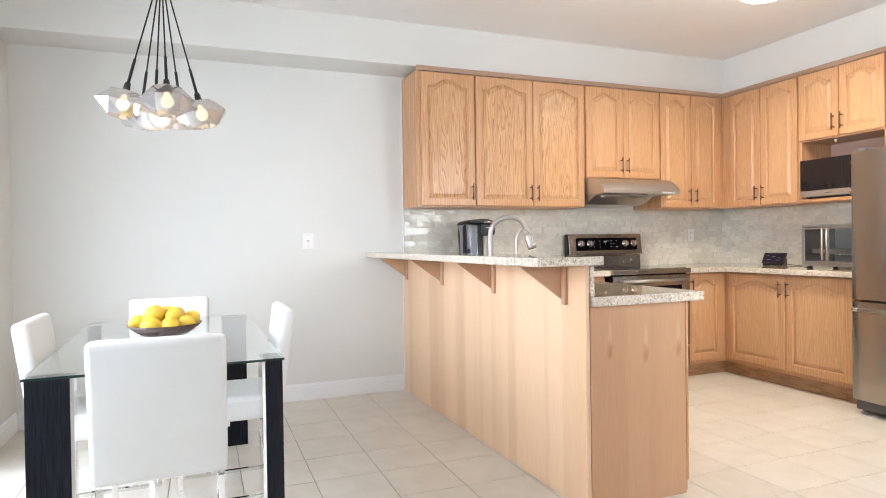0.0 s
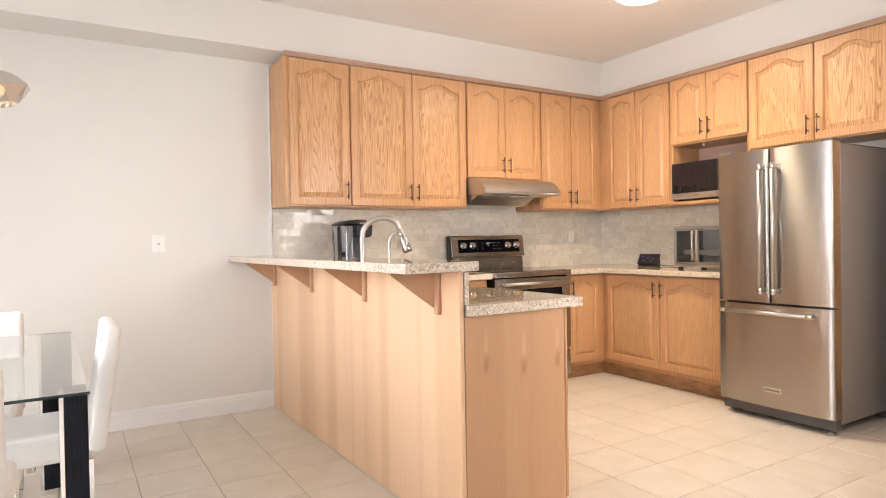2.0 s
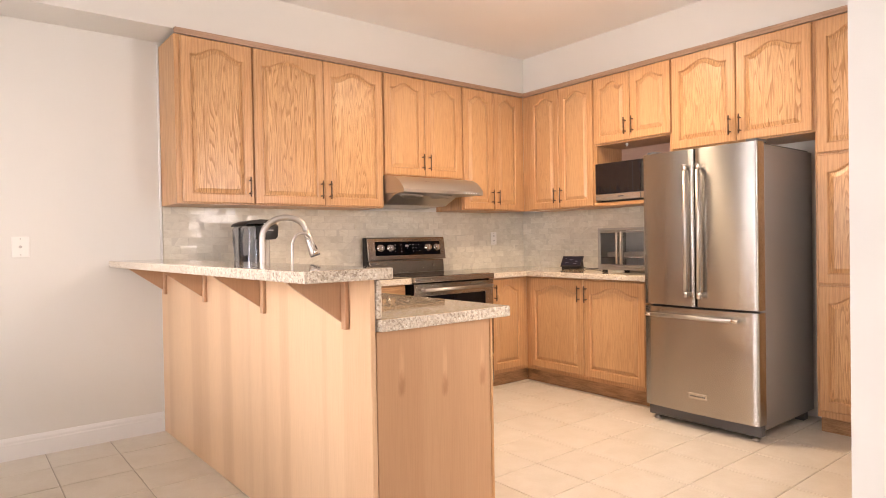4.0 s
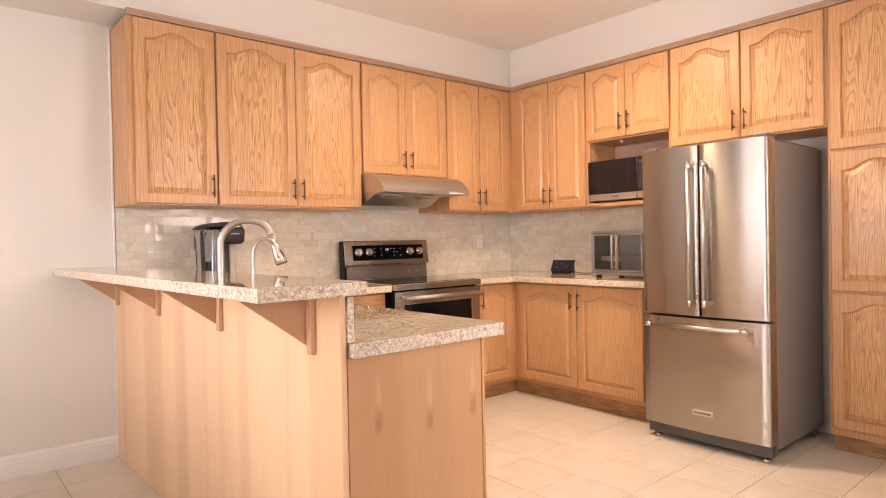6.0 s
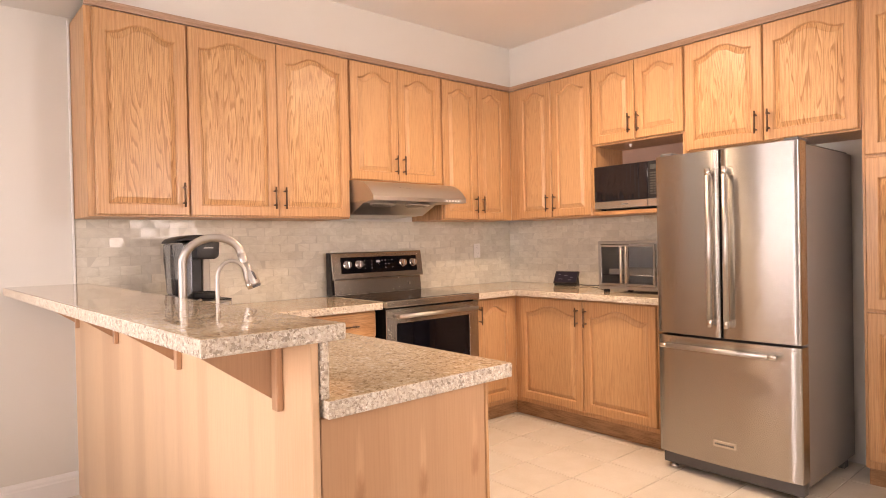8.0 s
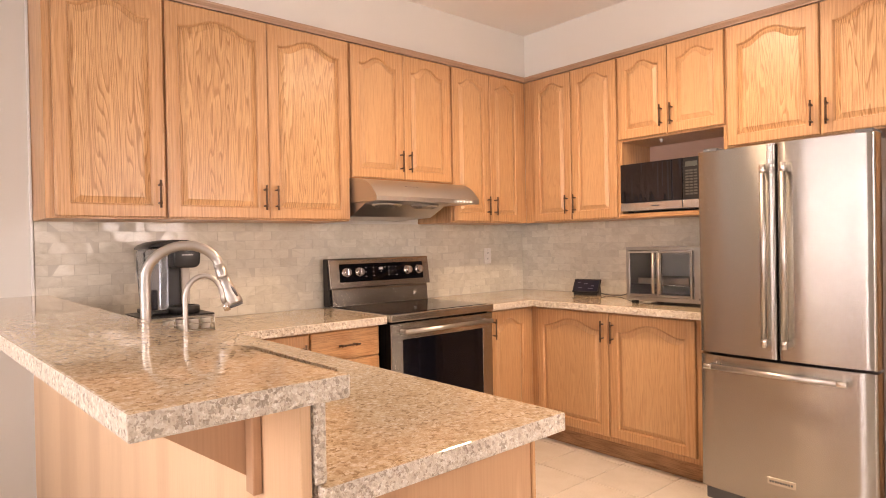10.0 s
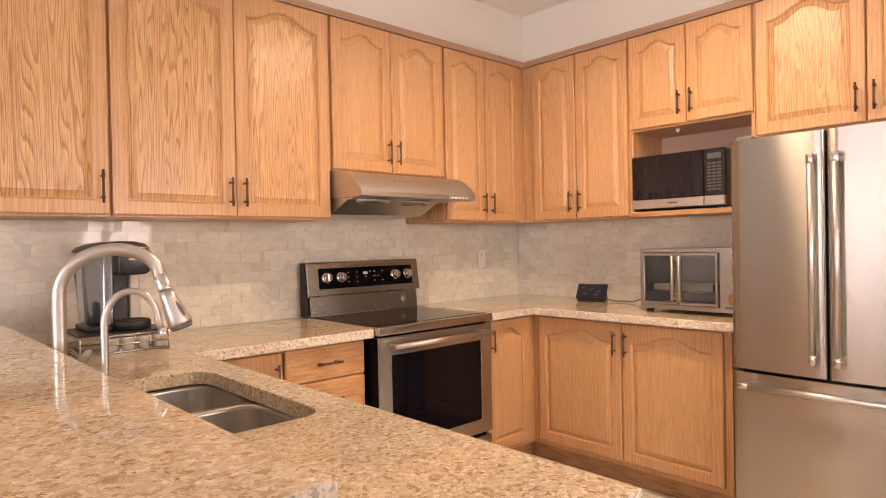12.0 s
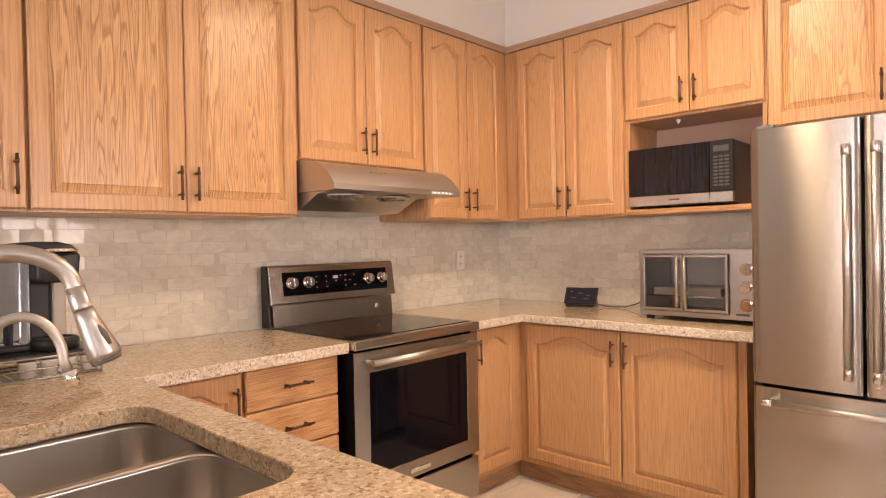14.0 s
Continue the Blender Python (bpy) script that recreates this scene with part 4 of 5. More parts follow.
boxpart("base_grille", (0.008, 0.030, 0.028, FW - 0.008, 0.085, 0.090), DARK_GREY, fr, 0.004, "dark grey base grille")
for x in (0.05, FW - 0.05):
    bm = bmesh.new()
    lathe(bm, [(0.022, 0.0), (0.024, 0.008), (0.014, 0.014), (0.012, 0.030)], (x, 0.060, 0), 16)
    part("foot", bm, NICKEL, fr)
for x in (0.055, FW - 0.055):
    boxpart("rear_foot", (x - 0.03, 0.66, 0.0, x + 0.03, 0.72, 0.061), DARK_GREY, fr, 0.004)
for x0, x1 in ((0.012, 0.080), (FW - 0.080, FW - 0.012)):
    boxpart("hinge_cover", (x0, 0.030, 1.7125, x1, 0.150, 1.732), DARK_GREY, fr, 0.005)
boxpart("top_panel", (0.02, 0.20, 1.7008, FW - 0.02, 0.74, 1.712), DARK_GREY, fr, 0.003)

# ---- microwave, toaster oven, small display ----
mw = thing("microwave_oven", pose(4.690, 3.918, UZ + 0.0315, 0, 0, EAST), "black and steel microwave oven in the cabinet niche", "microwave")
MW, MH = 0.512, 0.298
boxpart("body", (0.002, 0.020, 0.008, MW - 0.002, 0.345, MH), DARK_GREY, mw, 0.004, "dark grey metal case")
boxpart("door", (0.0, 0.0, 0.062, 0.405, 0.0195, MH), MICROWAVE_GLASS, mw, 0.003, "black glass door")
boxpart("control_panel", (0.407, 0.0, 0.062, MW, 0.0195, MH), BLACK, mw, 0.003, "black keypad panel")
boxpart("lower_trim", (0.0, -0.002, 0.010, 0.405, 0.0195, 0.060), STEEL_H, mw, 0.003, "steel strip below the door")
boxpart("door_button", (0.407, -0.003, 0.010, MW, 0.0195, 0.060), STEEL_H, mw, 0.003, "steel door button")
boxpart("badge", (0.210, -0.0035, 0.032, 0.262, -0.0015, 0.039), DARK_GREY, mw)
boxpart("display", (0.424, -0.0025, 0.246, 0.494, 0.0005, 0.274), LCD, mw, 0.001, "small grey display")
for r in range(9):
    for c in range(3):
        boxpart("key", (0.424 + 0.025 * c, -0.0022, 0.086 + 0.0165 * r, 0.443 + 0.025 * c, 0.0005, 0.095 + 0.0165 * r), KEY_GREY, mw)
for x in (0.04, MW - 0.04):
    for y in (0.05, 0.30):
        boxpart("foot", (x - 0.012, y - 0.012, 0.0, x + 0.012, y + 0.012, 0.0085), BLACK, mw)

hook = bmesh.new()
lathe(hook, [(0.0, 0.0), (0.010, 0.0), (0.012, -0.006), (0.007, -0.012), (0.006, -0.020), (0.0, -0.022)], (0, 0, 0), 16)
hook = tagged(part("cup_hook", hook, WHITE), "small white cap under the niche top", "hook")
hook.location = (4.80, 3.70, UZ + 0.4745)

to = thing("toaster_oven", pose(4.562, 3.806, TOP, 0, 0, EAST), "steel countertop oven with two glass French doors", "toaster oven")
OW, OH, OD = 0.560, 0.332, 0.36
bm = bmesh.new()
box(bm, 0.420, 0.012, 0.0305, OW, OD, OH - 0.0105)
part("body", bm, TOASTER_STEEL, to)
for dims in ((0.0, 0.012, 0.020, OW, OD, 0.030), (0.0, 0.012, OH - 0.010, OW, OD, OH), (0.0, 0.012, 0.0305, 0.012, OD, OH - 0.0105), (0.0125, OD - 0.012, 0.0305, 0.4195, OD, OH - 0.0105)):
    boxpart("case_panel", dims, TOASTER_STEEL, to)
boxpart("cavity_lining", (0.0128, OD - 0.016, 0.031, 0.4192, OD - 0.0125, OH - 0.011), OVEN_LINING, to, 0, "dark oven lining")
boxpart("cavity_floor", (0.0128, 0.014, 0.0305, 0.4192, OD - 0.0165, 0.034), OVEN_LINING, to)
bm = bmesh.new()
frame_ring(bm, (0.0, 0.020, OW, OH), (0.0185, 0.044, 0.4195, OH - 0.020), 0.0, 0.0115)
part("front_frame", bm, TOASTER_STEEL, to)
for x0, x1, hx0 in ((0.021, 0.217, 0.201), (0.221, 0.417, 0.237)):
    bm = bmesh.new()
    frame_ring(bm, (x0, 0.047, x1, OH - 0.023), (x0 + 0.013, 0.060, x1 - 0.013, OH - 0.036), -0.016, -0.001)
    d = part("door", bm, TOASTER_STEEL, to)
    boxpart("pane", (x0 + 0.0132, -0.010, 0.0602, x1 - 0.0132, -0.006, OH - 0.0362), OVEN_GLASS, d)
    bm = bmesh.new()
    tube(bm, [(hx0, -0.046, 0.068), (hx0, -0.046, OH - 0.035)], 0.008, 14)
    for z in (0.085, OH - 0.055):
        tube(bm, [(hx0, -0.016, z), (hx0, -0.046, z)], 0.006, 10)
    part("handle", bm, NICKEL, d)
bm = bmesh.new()
for k in range(14):
    x = 0.03 + 0.0285 * k
    tube(bm, [(x, 0.03, 0.112), (x, OD - 0.03, 0.112)], 0.0018, 6)
for y in (0.03, OD - 0.03):
    tube(bm, [(0.016, y, 0.112), (0.416, y, 0.112)], 0.003, 8)
rack = part("wire_rack", bm, CHROME, to)
bm = bmesh.new()
for d in ((0.05, 0.05, 0.116, 0.365, 0.29, 0.119), (0.05, 0.05, 0.1195, 0.053, 0.29, 0.150), (0.362, 0.05, 0.1195, 0.365, 0.29, 0.150), (0.0535, 0.05, 0.1195, 0.3615, 0.053, 0.150), (0.0535, 0.287, 0.1195, 0.3615, 0.29, 0.150)):
    box(bm, *d)
part("baking_pan", bm, TOASTER_STEEL, to, "grey metal baking pan")
for z in (0.088, 0.165, 0.245):
    bm = bmesh.new()
    tube(bm, [(0.492, -0.001, z), (0.492, -0.008, z)], [0.030, 0.029], 24)
    tube(bm, [(0.492, -0.008, z), (0.492, -0.030, z)], [0.022, 0.020], 24)
    box(bm, 0.488, -0.0335, z - 0.018, 0.496, -0.0285, z + 0.018, 0.001)
    part("knob", bm, CHROME, to, "round chrome knob")
boxpart("marking", (0.445, -0.0016, 0.040, 0.500, -0.0002, 0.050), DARK_GREY, to)
for x in (0.035, OW - 0.035):
    for y in (0.04, OD - 0.04):
        boxpart("foot", (x - 0.014, y - 0.014, 0.0, x + 0.014, y + 0.014, 0.0205), BLACK, to)

sd = thing("smart_display", pose(4.815, 4.400, TOP, 0, 0, EAST + 14), "small black tablet-like screen leaning on the worktop", "smart display")
bm = bmesh.new()
prism(bm, [(0.004, 0.0), (0.088, 0.0), (0.090, 0.012), (0.078, 0.060), (0.062, 0.078), (0.022, 0.030), (0.002, 0.012)], "x", 0.012, 0.180)
bmesh.ops.bevel(bm, geom=list(bm.edges), offset=0.003, offset_type="OFFSET", segments=2, profile=0.5, affect="EDGES")
part("stand", bm, BLACK, sd, "black wedge-shaped speaker base")
LEAN = pose(0, 0.002, 0.020, -34.0)
for name, dims, stuff, bev, label in (("bezel", (0, 0.0, 0, 0.192, 0.011, 0.107), BLACK, 0.0045, "rounded black bezel"), ("screen", (0.011, -0.0014, 0.011, 0.181, -0.0004, 0.096), SCREEN, 0.0004, "dim dark blue screen")):
    bm = bmesh.new()
    box(bm, *dims, bev, 2)
    me = finish(bm, name, stuff)
    me.transform(LEAN)
    scr = tagged(new(name, me), label)
    scr.parent = sd
bm = bmesh.new()
for x, z, l in ((0.03, 0.075, 0.018), (0.075, 0.065, 0.030), (0.13, 0.050, 0.020), (0.04, 0.034, 0.030), (0.115, 0.028, 0.030)):
    box(bm, x, -0.0024, z, x + l, -0.0015, z + 0.004)
me = finish(bm, "icons", mat("dim_icons", (0.12, 0.14, 0.22), 0.5))
me.transform(LEAN)
ic = new("icons", me)
ic.parent = scr
tagged(ic, kind="stuff")
bm = bmesh.new()
tube(bm, [(4.890, 4.225, TOP + 0.020), (4.900, 4.19, TOP + 0.008), (4.905, 4.13, TOP + 0.005), (4.91, 4.06, TOP + 0.008), (4.92, 3.99, TOP + 0.030), (4.93, 3.93, TOP + 0.085), (4.94, 3.87, TOP + 0.140), (4.95, 3.82, TOP + 0.165)], 0.0035, 8)
tagged(part("power_cord", bm, KEY_GREY), "thin grey power cord behind the screen", "cord")

# ---- coffee corner ----
tray = thing("pod_drawer", pose(2.090, 4.560, TOP), "wire pod drawer under the coffee maker", "pod drawer")
TW, TD, TH = 0.300, 0.285, 0.072
bm = bmesh.new()
for z in (0.006, TH - 0.004):
    tube(bm, [(0, 0, z), (TW, 0, z), (TW, TD, z), (0, TD, z), (0, 0, z)], 0.0035, 8)
for x, y in ((0, 0), (TW, 0), (TW, TD), (0, TD)):
    tube(bm, [(x, y, 0), (x, y, TH - 0.004)], 0.0035, 8)
tube(bm, [(0, 0, 0.036), (TW, 0, 0.036)], 0.0025, 8)
part("frame", bm, NICKEL, tray)
boxpart("deck", (-0.002, -0.002, TH, TW + 0.002, TD + 0.002, TH + 0.007), BLACK, tray, 0.002, "black mesh deck")
bm = bmesh.new()
for k in range(10):
    tube(bm, [(0.012 + k * 0.0305, 0.01, 0.008), (0.012 + k * 0.0305, TD - 0.01, 0.008)], 0.0015, 6)
part("floor_wires", bm, NICKEL, tray)
for k in range(4):
    pod = bmesh.new()
    lathe(pod, [(0.019, 0), (0.024, 0.043), (0.0265, 0.044), (0.0265, 0.047), (0.0, 0.047)], (0, 0, 0), 20)
    p = tagged(part("coffee_pod", pod, WHITE), "white single-serve coffee pod in the wire drawer", "coffee pod", "coffee pods")
    p.location = (2.090 + 0.110 + 0.054 * k, 4.590, TOP + 0.0105)

cm = thing("coffee_maker", pose(2.130, 4.632, TOP + TH + 0.0075), "black pod coffee maker with a smoky side water tank", "coffee maker")
bm = bmesh.new()
prism(bm, [(0.012, 0.020), (0.094, 0.020), (0.096, 0.290), (-0.002, 0.290), (0.002, 0.200)], "y", 0.015, 0.190)
bmesh.ops.bevel(bm, geom=list(bm.edges), offset=0.014, offset_type="OFFSET", segments=3, profile=0.5, affect="EDGES")
soften(bm, 50)
tank = part("water_tank", bm, TANK, cm, "translucent smoky water tank")
boxpart("water_filter", (0.040, 0.080, 0.024, 0.062, 0.110, 0.110), DARK_GREY, tank, 0.008, "dark filter stick inside the tank", 2)
boxpart("tank_base", (0.004, 0.010, 0.0, 0.097, 0.200, 0.0195), BLACK, cm, 0.006, "", 2)
bm = bmesh.new()
box(bm, 0.0985, 0.070, 0.0, 0.165, 0.21, 0.296, 0.010, 2)
part("body", bm, BLACK, cm)
boxpart("side_panel", (0.1655, 0.075, 0.010, 0.208, 0.205, 0.285), SILVER_PLASTIC, cm, 0.008, "pale silver side panel", 2)
bm = bmesh.new()
prism(bm, [(0.0985, 0.296), (0.0985, 0.216), (0.116, 0.206), (0.196, 0.206), (0.214, 0.220), (0.220, 0.296)], "y", -0.040, 0.0695)
bmesh.ops.bevel(bm, geom=list(bm.edges), offset=0.010, offset_type="OFFSET", segments=3, profile=0.5, affect="EDGES")
soften(bm, 50)
head = part("brew_head", bm, BLACK, cm, "rounded black brewing head")
bm = bmesh.new()
tube(bm, [(0.112, -0.034, 0.303), (0.130, -0.050, 0.306), (0.190, -0.050, 0.306), (0.208, -0.034, 0.303)], 0.006, 10)
part("lift_handle", bm, CHROME, head, "chrome lift handle")
bm = bmesh.new()
prism(bm, [(-0.004, 0.291), (-0.003, 0.300), (0.012, 0.313), (0.045, 0.325), (0.100, 0.333), (0.160, 0.332), (0.198, 0.322), (0.214, 0.306), (0.216, 0.297)], "y", -0.036, 0.205)
bmesh.ops.bevel(bm, geom=[e for e in bm.edges if abs(e.verts[0].co.y - e.verts[1].co.y) < 1e-6], offset=0.012, offset_type="OFFSET", segments=3, profile=0.5, affect="EDGES")
soften(bm, 50)
part("lid", bm, BLACK, cm, "arched glossy black lid")
bm = bmesh.new()
lathe(bm, [(0.062, 0.0), (0.066, 0.004), (0.066, 0.030), (0.060, 0.036), (0.050, 0.036), (0.048, 0.032), (0.0, 0.032)], (0.156, 0.010, 0), 28)
part("drip_tray", bm, BLACK, cm, "round black drip tray")
boxpart("badge", (0.134, -0.0425, 0.262, 0.182, -0.0395, 0.268), GREY, cm)

# ---- wall plates ----


def outlet(m, label, jack):
    """A white wall plate; local front towards -y."""
    o = thing("wall_outlet" if not jack else "wall_jack", m, label, "outlet" if not jack else "wall plate")
    half = 0.042 if jack else 0.036
    boxpart("plate", (-half, -0.006, -0.058, half, 0.0, 0.058), WHITE, o, 0.003, "", 2)
    if jack:
        bm = bmesh.new()
        tube(bm, [(0, -0.0055, 0), (0, -0.0085, 0), (0, -0.0090, 0)], [0.0085, 0.0080, 0.0060], 14)
        tube(bm, [(0, -0.0088, 0), (0, -0.0150, 0)], 0.0048, 12)
        part("jack", bm, NICKEL, o, "small round cable jack")
    else:
        for z in (-0.022, 0.022):
            s = boxpart("socket", (-0.016, -0.0085, z - 0.015, 0.016, -0.0062, z + 0.015), WHITE, o, 0.002)
            for x in (-0.006, 0.006):
                boxpart("slot", (x - 0.0012, -0.0092, z - 0.006, x + 0.0012, -0.0086, z + 0.006), DARK_GREY, s)
    for z in (-0.045, 0.045):
        bm = bmesh.new()
        tube(bm, [(0, -0.006, z), (0, -0.0072, z)], 0.0035, 10)
        part("screw", bm, NICKEL, o)
    return o


outlet(pose(4.640, 5.0435, 1.195), "white duplex outlet on the tiled backsplash", False)
outlet(pose(1.020, WALL_Y - 0.0005, 1.187), "white cable jack plate on the painted dining wall", True)

# ---- dining set ----
table = thing("dining_table", pose(0.133, 3.462, 0, 0, 0, 1.5), "rectangular glass dining table on black legs with chrome edges", "dining table")
TXH, TYH = 0.405, 0.770
bm = bmesh.new()
box(bm, -TXH, -TYH, 0.743, TXH, TYH, 0.752)
glass_top = part("glass_top", bm, (TABLE_GLASS, GLASS_EDGE), table, "clear glass tabletop with a dark green edge")
for p in glass_top.data.polygons:
    p.material_index = 0 if abs(p.normal.z) > 0.5 else 1
for sx in (-1, 1):
    for sy in (-1, 1):
        # flat legs set pinwheel-wise: wide, narrow, wide, narrow round the table
        wx, wy = (0.125, 0.060) if sx == sy else (0.060, 0.125)
        xo, yo = sx * (TXH - 0.006), sy * (TYH - 0.010)
        y0, y1 = sorted((yo, yo - sy * wy))
        x0, x1 = sorted((xo, xo - sx * wx))
        leg = boxpart("leg", (x0, y0, 0.0, x1, y1, 0.7420), LEG_BLACK, table, 0.001, "black wood-veneer leg")
        x0, x1 = sorted((xo - sx * (wx + 0.0005), xo - sx * (wx + 0.0125)))
        boxpart("edge_strip", (x0, y0 - 0.002, 0.0, x1, y1 + 0.002, 0.7420), CHROME, leg, 0.001, "chrome edge strip")


def dining_chair(m, label):
    """A white upholstered chair on a chrome sled frame; local front towards +y, origin under the seat."""
    c = thing("dining_chair", m, label, "chair", "chairs round the table")
    boxpart("seat", (-0.205, -0.185, 0.362, 0.205, 0.225, 0.476), LEATHER, c, 0.024, "", 3)
    bm = bmesh.new()
    box(bm, -0.211, -0.032, 0.0, 0.211, 0.032, 0.486, 0.024, 4)
    soften(bm, 60)
    me = finish(bm, "backrest", LEATHER)
    me.transform(pose(0, -0.212, 0.384, 8.0))
    b = new("backrest", me)
    b.parent = c
    for s in (-1, 1):
        bm = bmesh.new()
        x = s * 0.190
        for d in ((x - 0.011, -0.205, 0.0, x + 0.011, 0.205, 0.016), (x - 0.011, 0.183, 0.0165, x + 0.011, 0.205, 0.3615), (x - 0.011, -0.205, 0.0165, x + 0.011, -0.183, 0.3615)):
            box(bm, *d, 0.002)
        part("leg_frame", bm, CHROME, c, "flat chrome sled leg")
    boxpart("cross_bar", (-0.1785, -0.014, 0.340, 0.1785, 0.014, 0.3610), CHROME, c, 0.002)
    return c


ch = dining_chair(pose(0.146, 2.900, 0), "white leatherette dining chair on a chrome sled frame")
copy_thing(ch, pose(0.104, 4.020, 0, 0, 0, 180))
copy_thing(ch, pose(0.375, 3.540, 0, 0, 0, 90))
copy_thing(ch, pose(-0.122, 3.500, 0, 0, 0, -90))

bowl = bmesh.new()
prof = [(0.0, 0.0), (0.06, 0.0), (0.11, 0.018), (0.150, 0.044), (0.180, 0.076), (0.176, 0.077), (0.146, 0.048), (0.107, 0.023), (0.06, 0.006), (0.0, 0.006)]
lathe(bowl, prof, (0, 0, 0), 40)
bowl = tagged(part("fruit_bowl", bowl, BOWL), "shallow brown bowl full of lemons on the table", "bowl")
bowl.location = (0.122, 3.460, 0.7525)
bowl.scale = (0.88, 0.88, 0.82)


def lemon(place, turn, size):
    bm = bmesh.new()
    prof = []
    for k in range(13):
        a = math.pi * k / 12
        r, z = 0.031 * math.sin(a), -0.038 * math.cos(a)
        if k in (1, 11):
            r, z = r * 0.75, z * 1.06
        if k in (0, 12):
            r, z = 0.0, z * 1.15
        prof.append((r, z))
    lathe(bm, prof, (0, 0, 0), 20)
    ob = tagged(part("lemon", bm, LEMON), "ripe yellow lemon piled in the bowl", "lemon", "lemons in the bowl")
    ob.matrix_basis = pose(*place, *turn) @ Matrix.Scale(size, 4)
    return ob


rng = random.Random(11)
for dx, dy, dz in ((-0.125, 0.0, 0.092), (-0.06, -0.085, 0.085), (0.03, -0.10, 0.083), (0.105, -0.05, 0.085), (0.125, 0.03, 0.098), (0.06, 0.09, 0.085), (-0.03, 0.10, 0.085), (-0.095, 0.075, 0.085), (0.0, 0.0, 0.062),
                   (-0.050, -0.03, 0.138), (0.01, 0.04, 0.132), (0.050, -0.03, 0.128)):
    lemon((0.122 + dx * 0.87, 3.460 + dy * 0.87, 0.7525 + (dz - 0.012) * 0.86), (rng.uniform(60, 120), rng.uniform(-30, 30), rng.uniform(0, 360)), rng.uniform(1.10, 1.30))

# ---- pendant cluster ----
pend = thing("pendant_light", pose(0.135, 3.470, CEIL), "cluster pendant of faceted smoked glass shades on black cords", "pendant light")
bm = bmesh.new()
lathe(bm, [(0.075, 0.0), (0.075, -0.02), (0.06, -0.028), (0.0, -0.028)], (0, 0, 0), 32)
part("canopy", bm, BLACK, pend, "round black ceiling canopy")
bm = bmesh.new()
lathe(bm, [(0.020, -0.028), (0.020, -0.42), (0.016, -0.44), (0.0, -0.44)], (0, 0, 0), 16)
part("gather", bm, BLACK, pend)


def facet_shade(c, lean, turn):
    """A seven-sided faceted shade, open below, hung at c with its axis along lean."""
    outer = [(0.030, 0.058), (0.066, 0.052), (0.116, -0.004), (0.060, -0.060)]
    bm = bmesh.new()
    rings = []
    for j, (r, z) in enumerate(outer):
        rings.append([bm.verts.new((r * math.cos(a), r * math.sin(a), z)) for a in (2 * math.pi * (k + 0.5 * (j % 2)) / 7 for k in range(7))])
    for a, b, odd in zip(rings, rings[1:], (0, 1, 0)):
        for k in range(7):
            n = (k + 1) % 7
            if odd:
                bm.faces.new((a[k], a[n], b[n]))
                bm.faces.new((a[k], b[n], b[k]))
            else:
                bm.faces.new((a[k], a[n], b[k]))
                bm.faces.new((a[n], b[n], b[k]))
    me = finish(bm, "shade", SMOKE_GLASS)
    me.transform(Matrix.Translation(c) @ lean.to_track_quat("Z", "Y").to_matrix().to_4x4() @ pose(0, 0, 0, 0, 0, turn))
    ob = new("shade", me)
    ob.parent = pend
    ob.modifiers.new("thickness", "SOLIDIFY").thickness = 0.003
    ob.visible_shadow = False
    return tagged(ob, "faceted smoked glass shade")


spots = [(-0.165, -0.01, 0), (-0.110, 0.165, -1), (0.020, -0.125, 0), (0.070, 0.130, -1), (0.160, -0.02, -1), (-0.04, 0.04, -2)]
for i, (x, y, lvl) in enumerate(spots):
    c = Vector((x, y, -0.988 + 0.018 * lvl - (0.010 if x > 0.1 else 0)))
    lean = Vector((-0.13 * x, -0.13 * y, 0.10)).normalized()
    sh = facet_shade(c, lean, 30 * i)
    neck, q = c + lean * 0.058, Vector((x, y, 0)) * 0.12
    bm = bmesh.new()
    top = Vector((q.x, q.y, -0.44))
    way = (neck - top).normalized()
    tube(bm, [top * 0.999, top.lerp(neck, 0.3), top.lerp(neck, 0.7), neck - way * 0.02], 0.0035, 8)
    part("cord", bm, BLACK, pend)
    bm = bmesh.new()
    tube(bm, [neck - way * 0.15, neck - way * 0.03], 0.0065, 10)
    tube(bm, [neck - way * 0.038, neck - lean * 0.006], [0.012, 0.017], 14)
    part("socket", bm, BLACK, pend)
    bm = bmesh.new()
    prof = [(0.040, 0.010), (0.026, 0.012), (0.016, 0.020), (0.004, 0.026), (-0.008, 0.027), (-0.020, 0.022), (-0.029, 0.012), (-0.032, 0.003)]
    tube(bm, [c + lean * h for h, _ in prof], [w for _, w in prof], 16)
    part("bulb", bm, BULB, sh, "lit warm bulb")

# ---- ceiling light ----
cl = thing("ceiling_light", pose(3.680, 3.340, CEIL), "flush opal glass ceiling light, lit", "ceiling light")
bm = bmesh.new()
lathe(bm, [(0.19, 0.0), (0.19, -0.022), (0.175, -0.026), (0.0, -0.026)], (0, 0, 0), 40)
part("base", bm, WHITE, cl)
bm = bmesh.new()
lathe(bm, [(0.172, -0.027), (0.165, -0.050), (0.135, -0.074), (0.085, -0.090), (0.03, -0.097), (0.0, -0.098)], (0, 0, 0), 40)
dome = part("dome", bm, DOME, cl)
dome.visible_shadow = False

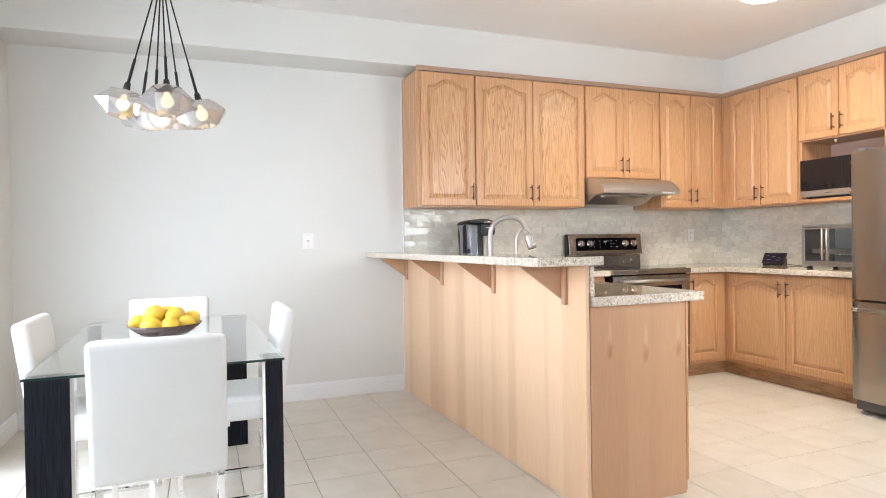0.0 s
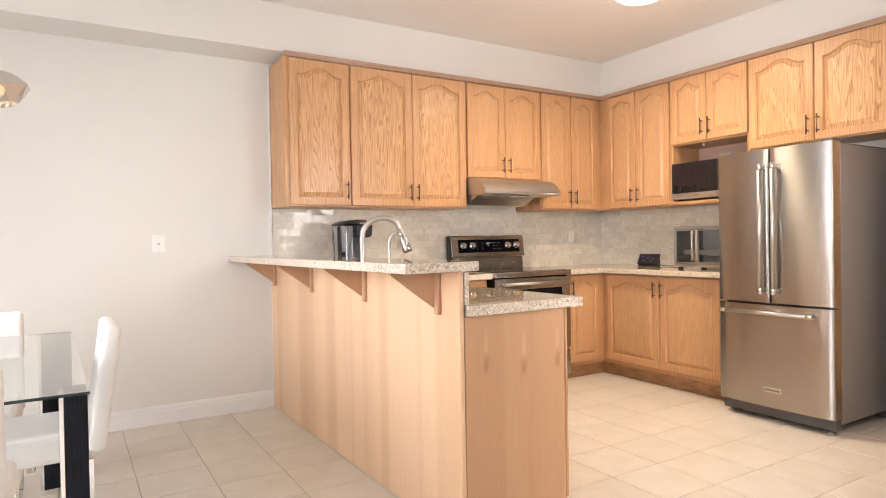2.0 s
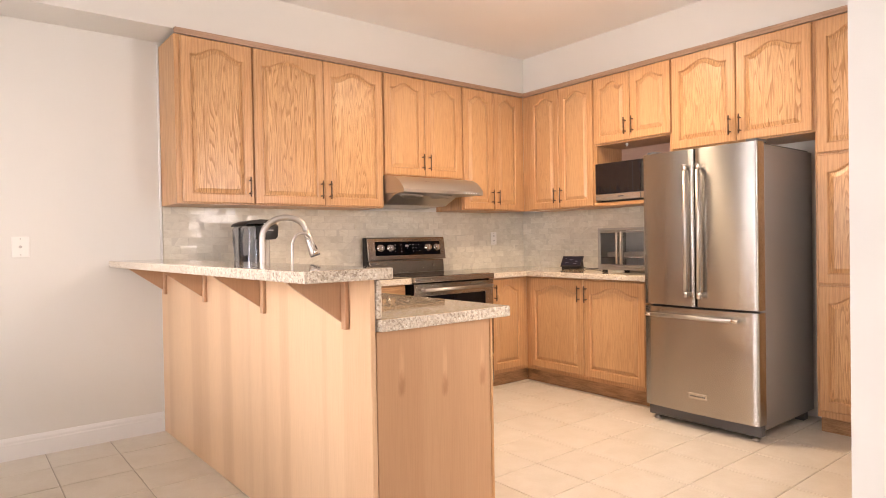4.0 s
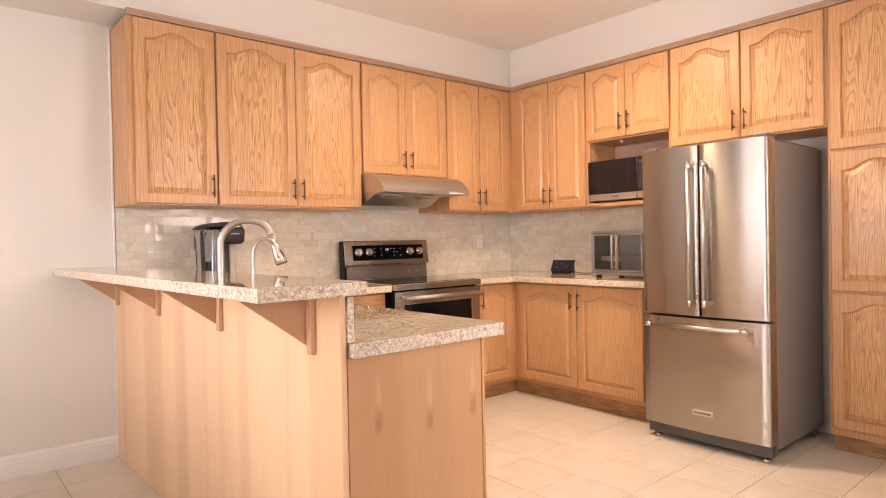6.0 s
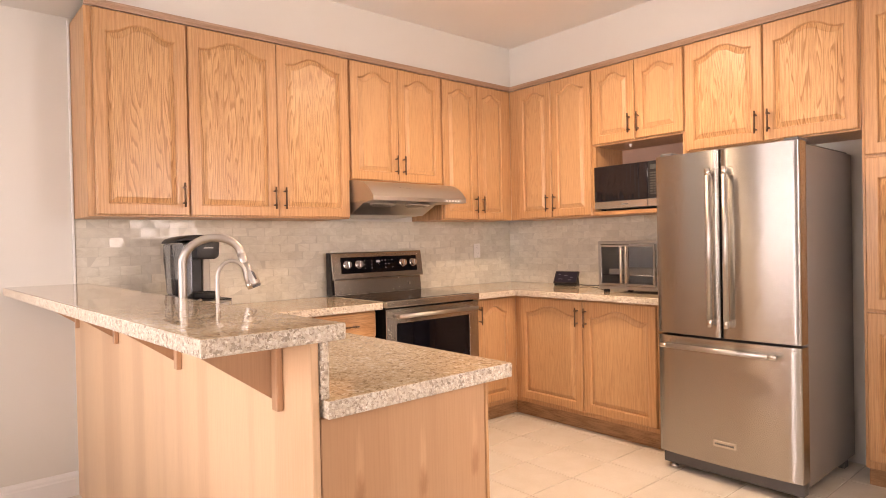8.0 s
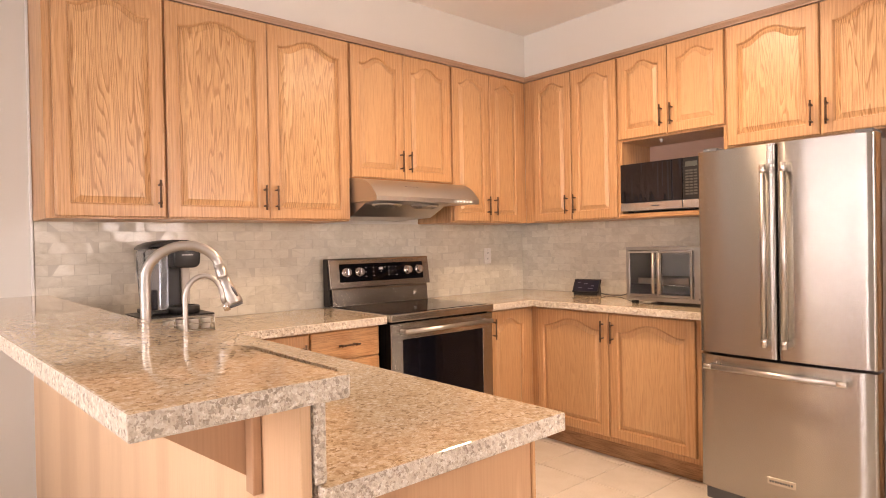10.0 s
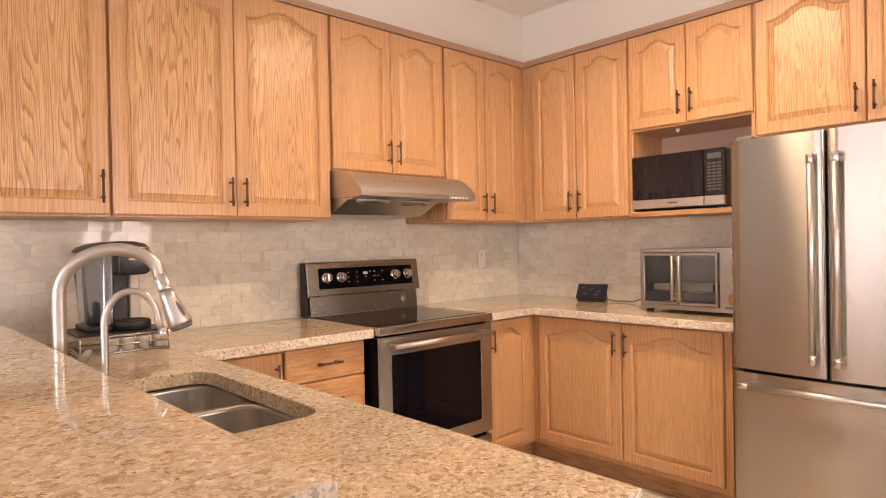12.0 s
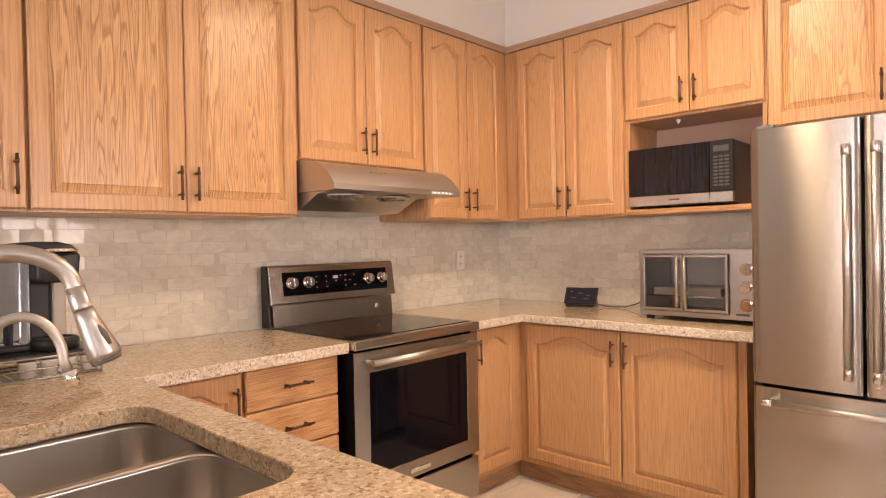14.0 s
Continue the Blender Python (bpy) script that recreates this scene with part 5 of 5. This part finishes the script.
# ---- tiled backsplash ----


def tile_mesh(name, w, h, t, bevel, material):
    bm = bmesh.new()
    box(bm, -w / 2, -t, -h / 2, w / 2, 0, h / 2)
    es = [e for e in bm.edges if all(v.co.y < -t / 2 for v in e.verts)]
    bmesh.ops.bevel(bm, geom=es, offset=bevel, offset_type="OFFSET", segments=1, profile=0.5, affect="EDGES")
    return finish(bm, name, material)


def backsplash(name, m, length, z0, z1, label, skip):
    """Running-bond marble tiles on a grout bed; local x along the wall, front towards -y."""
    base = thing(name, m, label, "backsplash", kind="structure")
    boxpart("grout", (0, -0.006, z0, length, 0, z1), TILE_GROUT, base)
    tw, th, g = 0.1020, 0.0494, 0.0018
    meshes, spots = {}, []
    rows = int((z1 - z0) / (th + g)) + 1
    rng = random.Random(len(name))
    for r in range(rows):
        lo, hi = z0 + r * (th + g), min(z0 + r * (th + g) + th, z1)
        if hi - lo < 0.008:
            continue
        x = -(tw + g) * 0.5 * (r % 2)
        while x < length:
            a, b = max(x, 0.0), min(x + tw, length)
            if b - a > 0.008 and not any(s0 < a and b < s1 and s2 < lo and hi < s3 for s0, s1, s2, s3 in skip):
                spots.append((a, b, lo, hi))
            x += tw + g
    rest = bmesh.new()
    for i, (a, b, lo, hi) in enumerate(spots):
        key = (round(b - a, 3), round(hi - lo, 3))
        off = -0.0045 - rng.uniform(0, 0.0004)
        tilt = (rng.gauss(0, 0.8), 0, rng.gauss(0, 0.8))
        if i < 300:
            if key not in meshes:
                meshes[key] = tile_mesh("tile", b - a, hi - lo, 0.0022, 0.0003, MARBLE)
            t = new("tile", meshes[key])
            t.parent = base
            t.matrix_basis = pose((a + b) / 2, off, (lo + hi) / 2, *tilt)
        else:
            box(rest, a, off - 0.0022, lo, b, off, hi)
    if len(spots) > 300:
        tagged(part("upper_tiles", rest, MARBLE, base), kind="stuff")
    else:
        rest.free()
    return base


backsplash("backsplash_north", pose(1.772, WALL_Y - 0.0005, 0), 5.0525 - 1.772, TOP + 0.001, UZ - 0.001, "glossy grey-beige marble subway tiles on the back wall", [])
backsplash("backsplash_east", pose(WALL_X - 0.0005, 5.0575, 0, 0, 0, EAST), 5.0575 - 3.24, TOP + 0.001, UZ - 0.001, "glossy grey-beige marble subway tiles on the side wall", [])

# ---- floor tiles ----
TP, TG = 0.332, 0.005
meshes = {}


def floor_piece(w, d):
    key = (round(w, 3), round(d, 3))
    if key not in meshes:
        bm = bmesh.new()
        box(bm, -w / 2, -d / 2, -0.006, w / 2, d / 2, 0)
        es = [e for e in bm.edges if all(v.co.z > -0.001 for v in e.verts)]
        bmesh.ops.bevel(bm, geom=es, offset=0.0015, offset_type="OFFSET", segments=1, profile=0.5, affect="EDGES")
        meshes[key] = finish(bm, "tile", FLOOR_TILE)
    return meshes[key]


floor_ob = bpy.data.objects["floor"]
rest = bmesh.new()
rng = random.Random(3)
count = 0
for j in range(30):
    for i in range(24):
        x0, y1 = 1.112 - 7 * TP + i * TP, 5.098 - j * TP
        x0, x1, y0, y1 = max(x0 + TG / 2, LEFT_X), min(x0 + TP - TG / 2, WALL_X), max(y1 - TP + TG / 2, SOUTH_Y), min(y1 - TG / 2, WALL_Y)
        if x1 - x0 < 0.02 or y1 - y0 < 0.02:
            continue
        if y0 > -0.2 and count < 300:
            t = new("tile", floor_piece(x1 - x0, y1 - y0))
            t.parent = floor_ob
            t.location = ((x0 + x1) / 2, (y0 + y1) / 2, rng.uniform(-0.0006, 0.0))
            count += 1
        else:
            box(rest, x0, y0, -0.006, x1, y1, 0)
tagged(part("far_tiles", rest, FLOOR_TILE, floor_ob), kind="stuff")
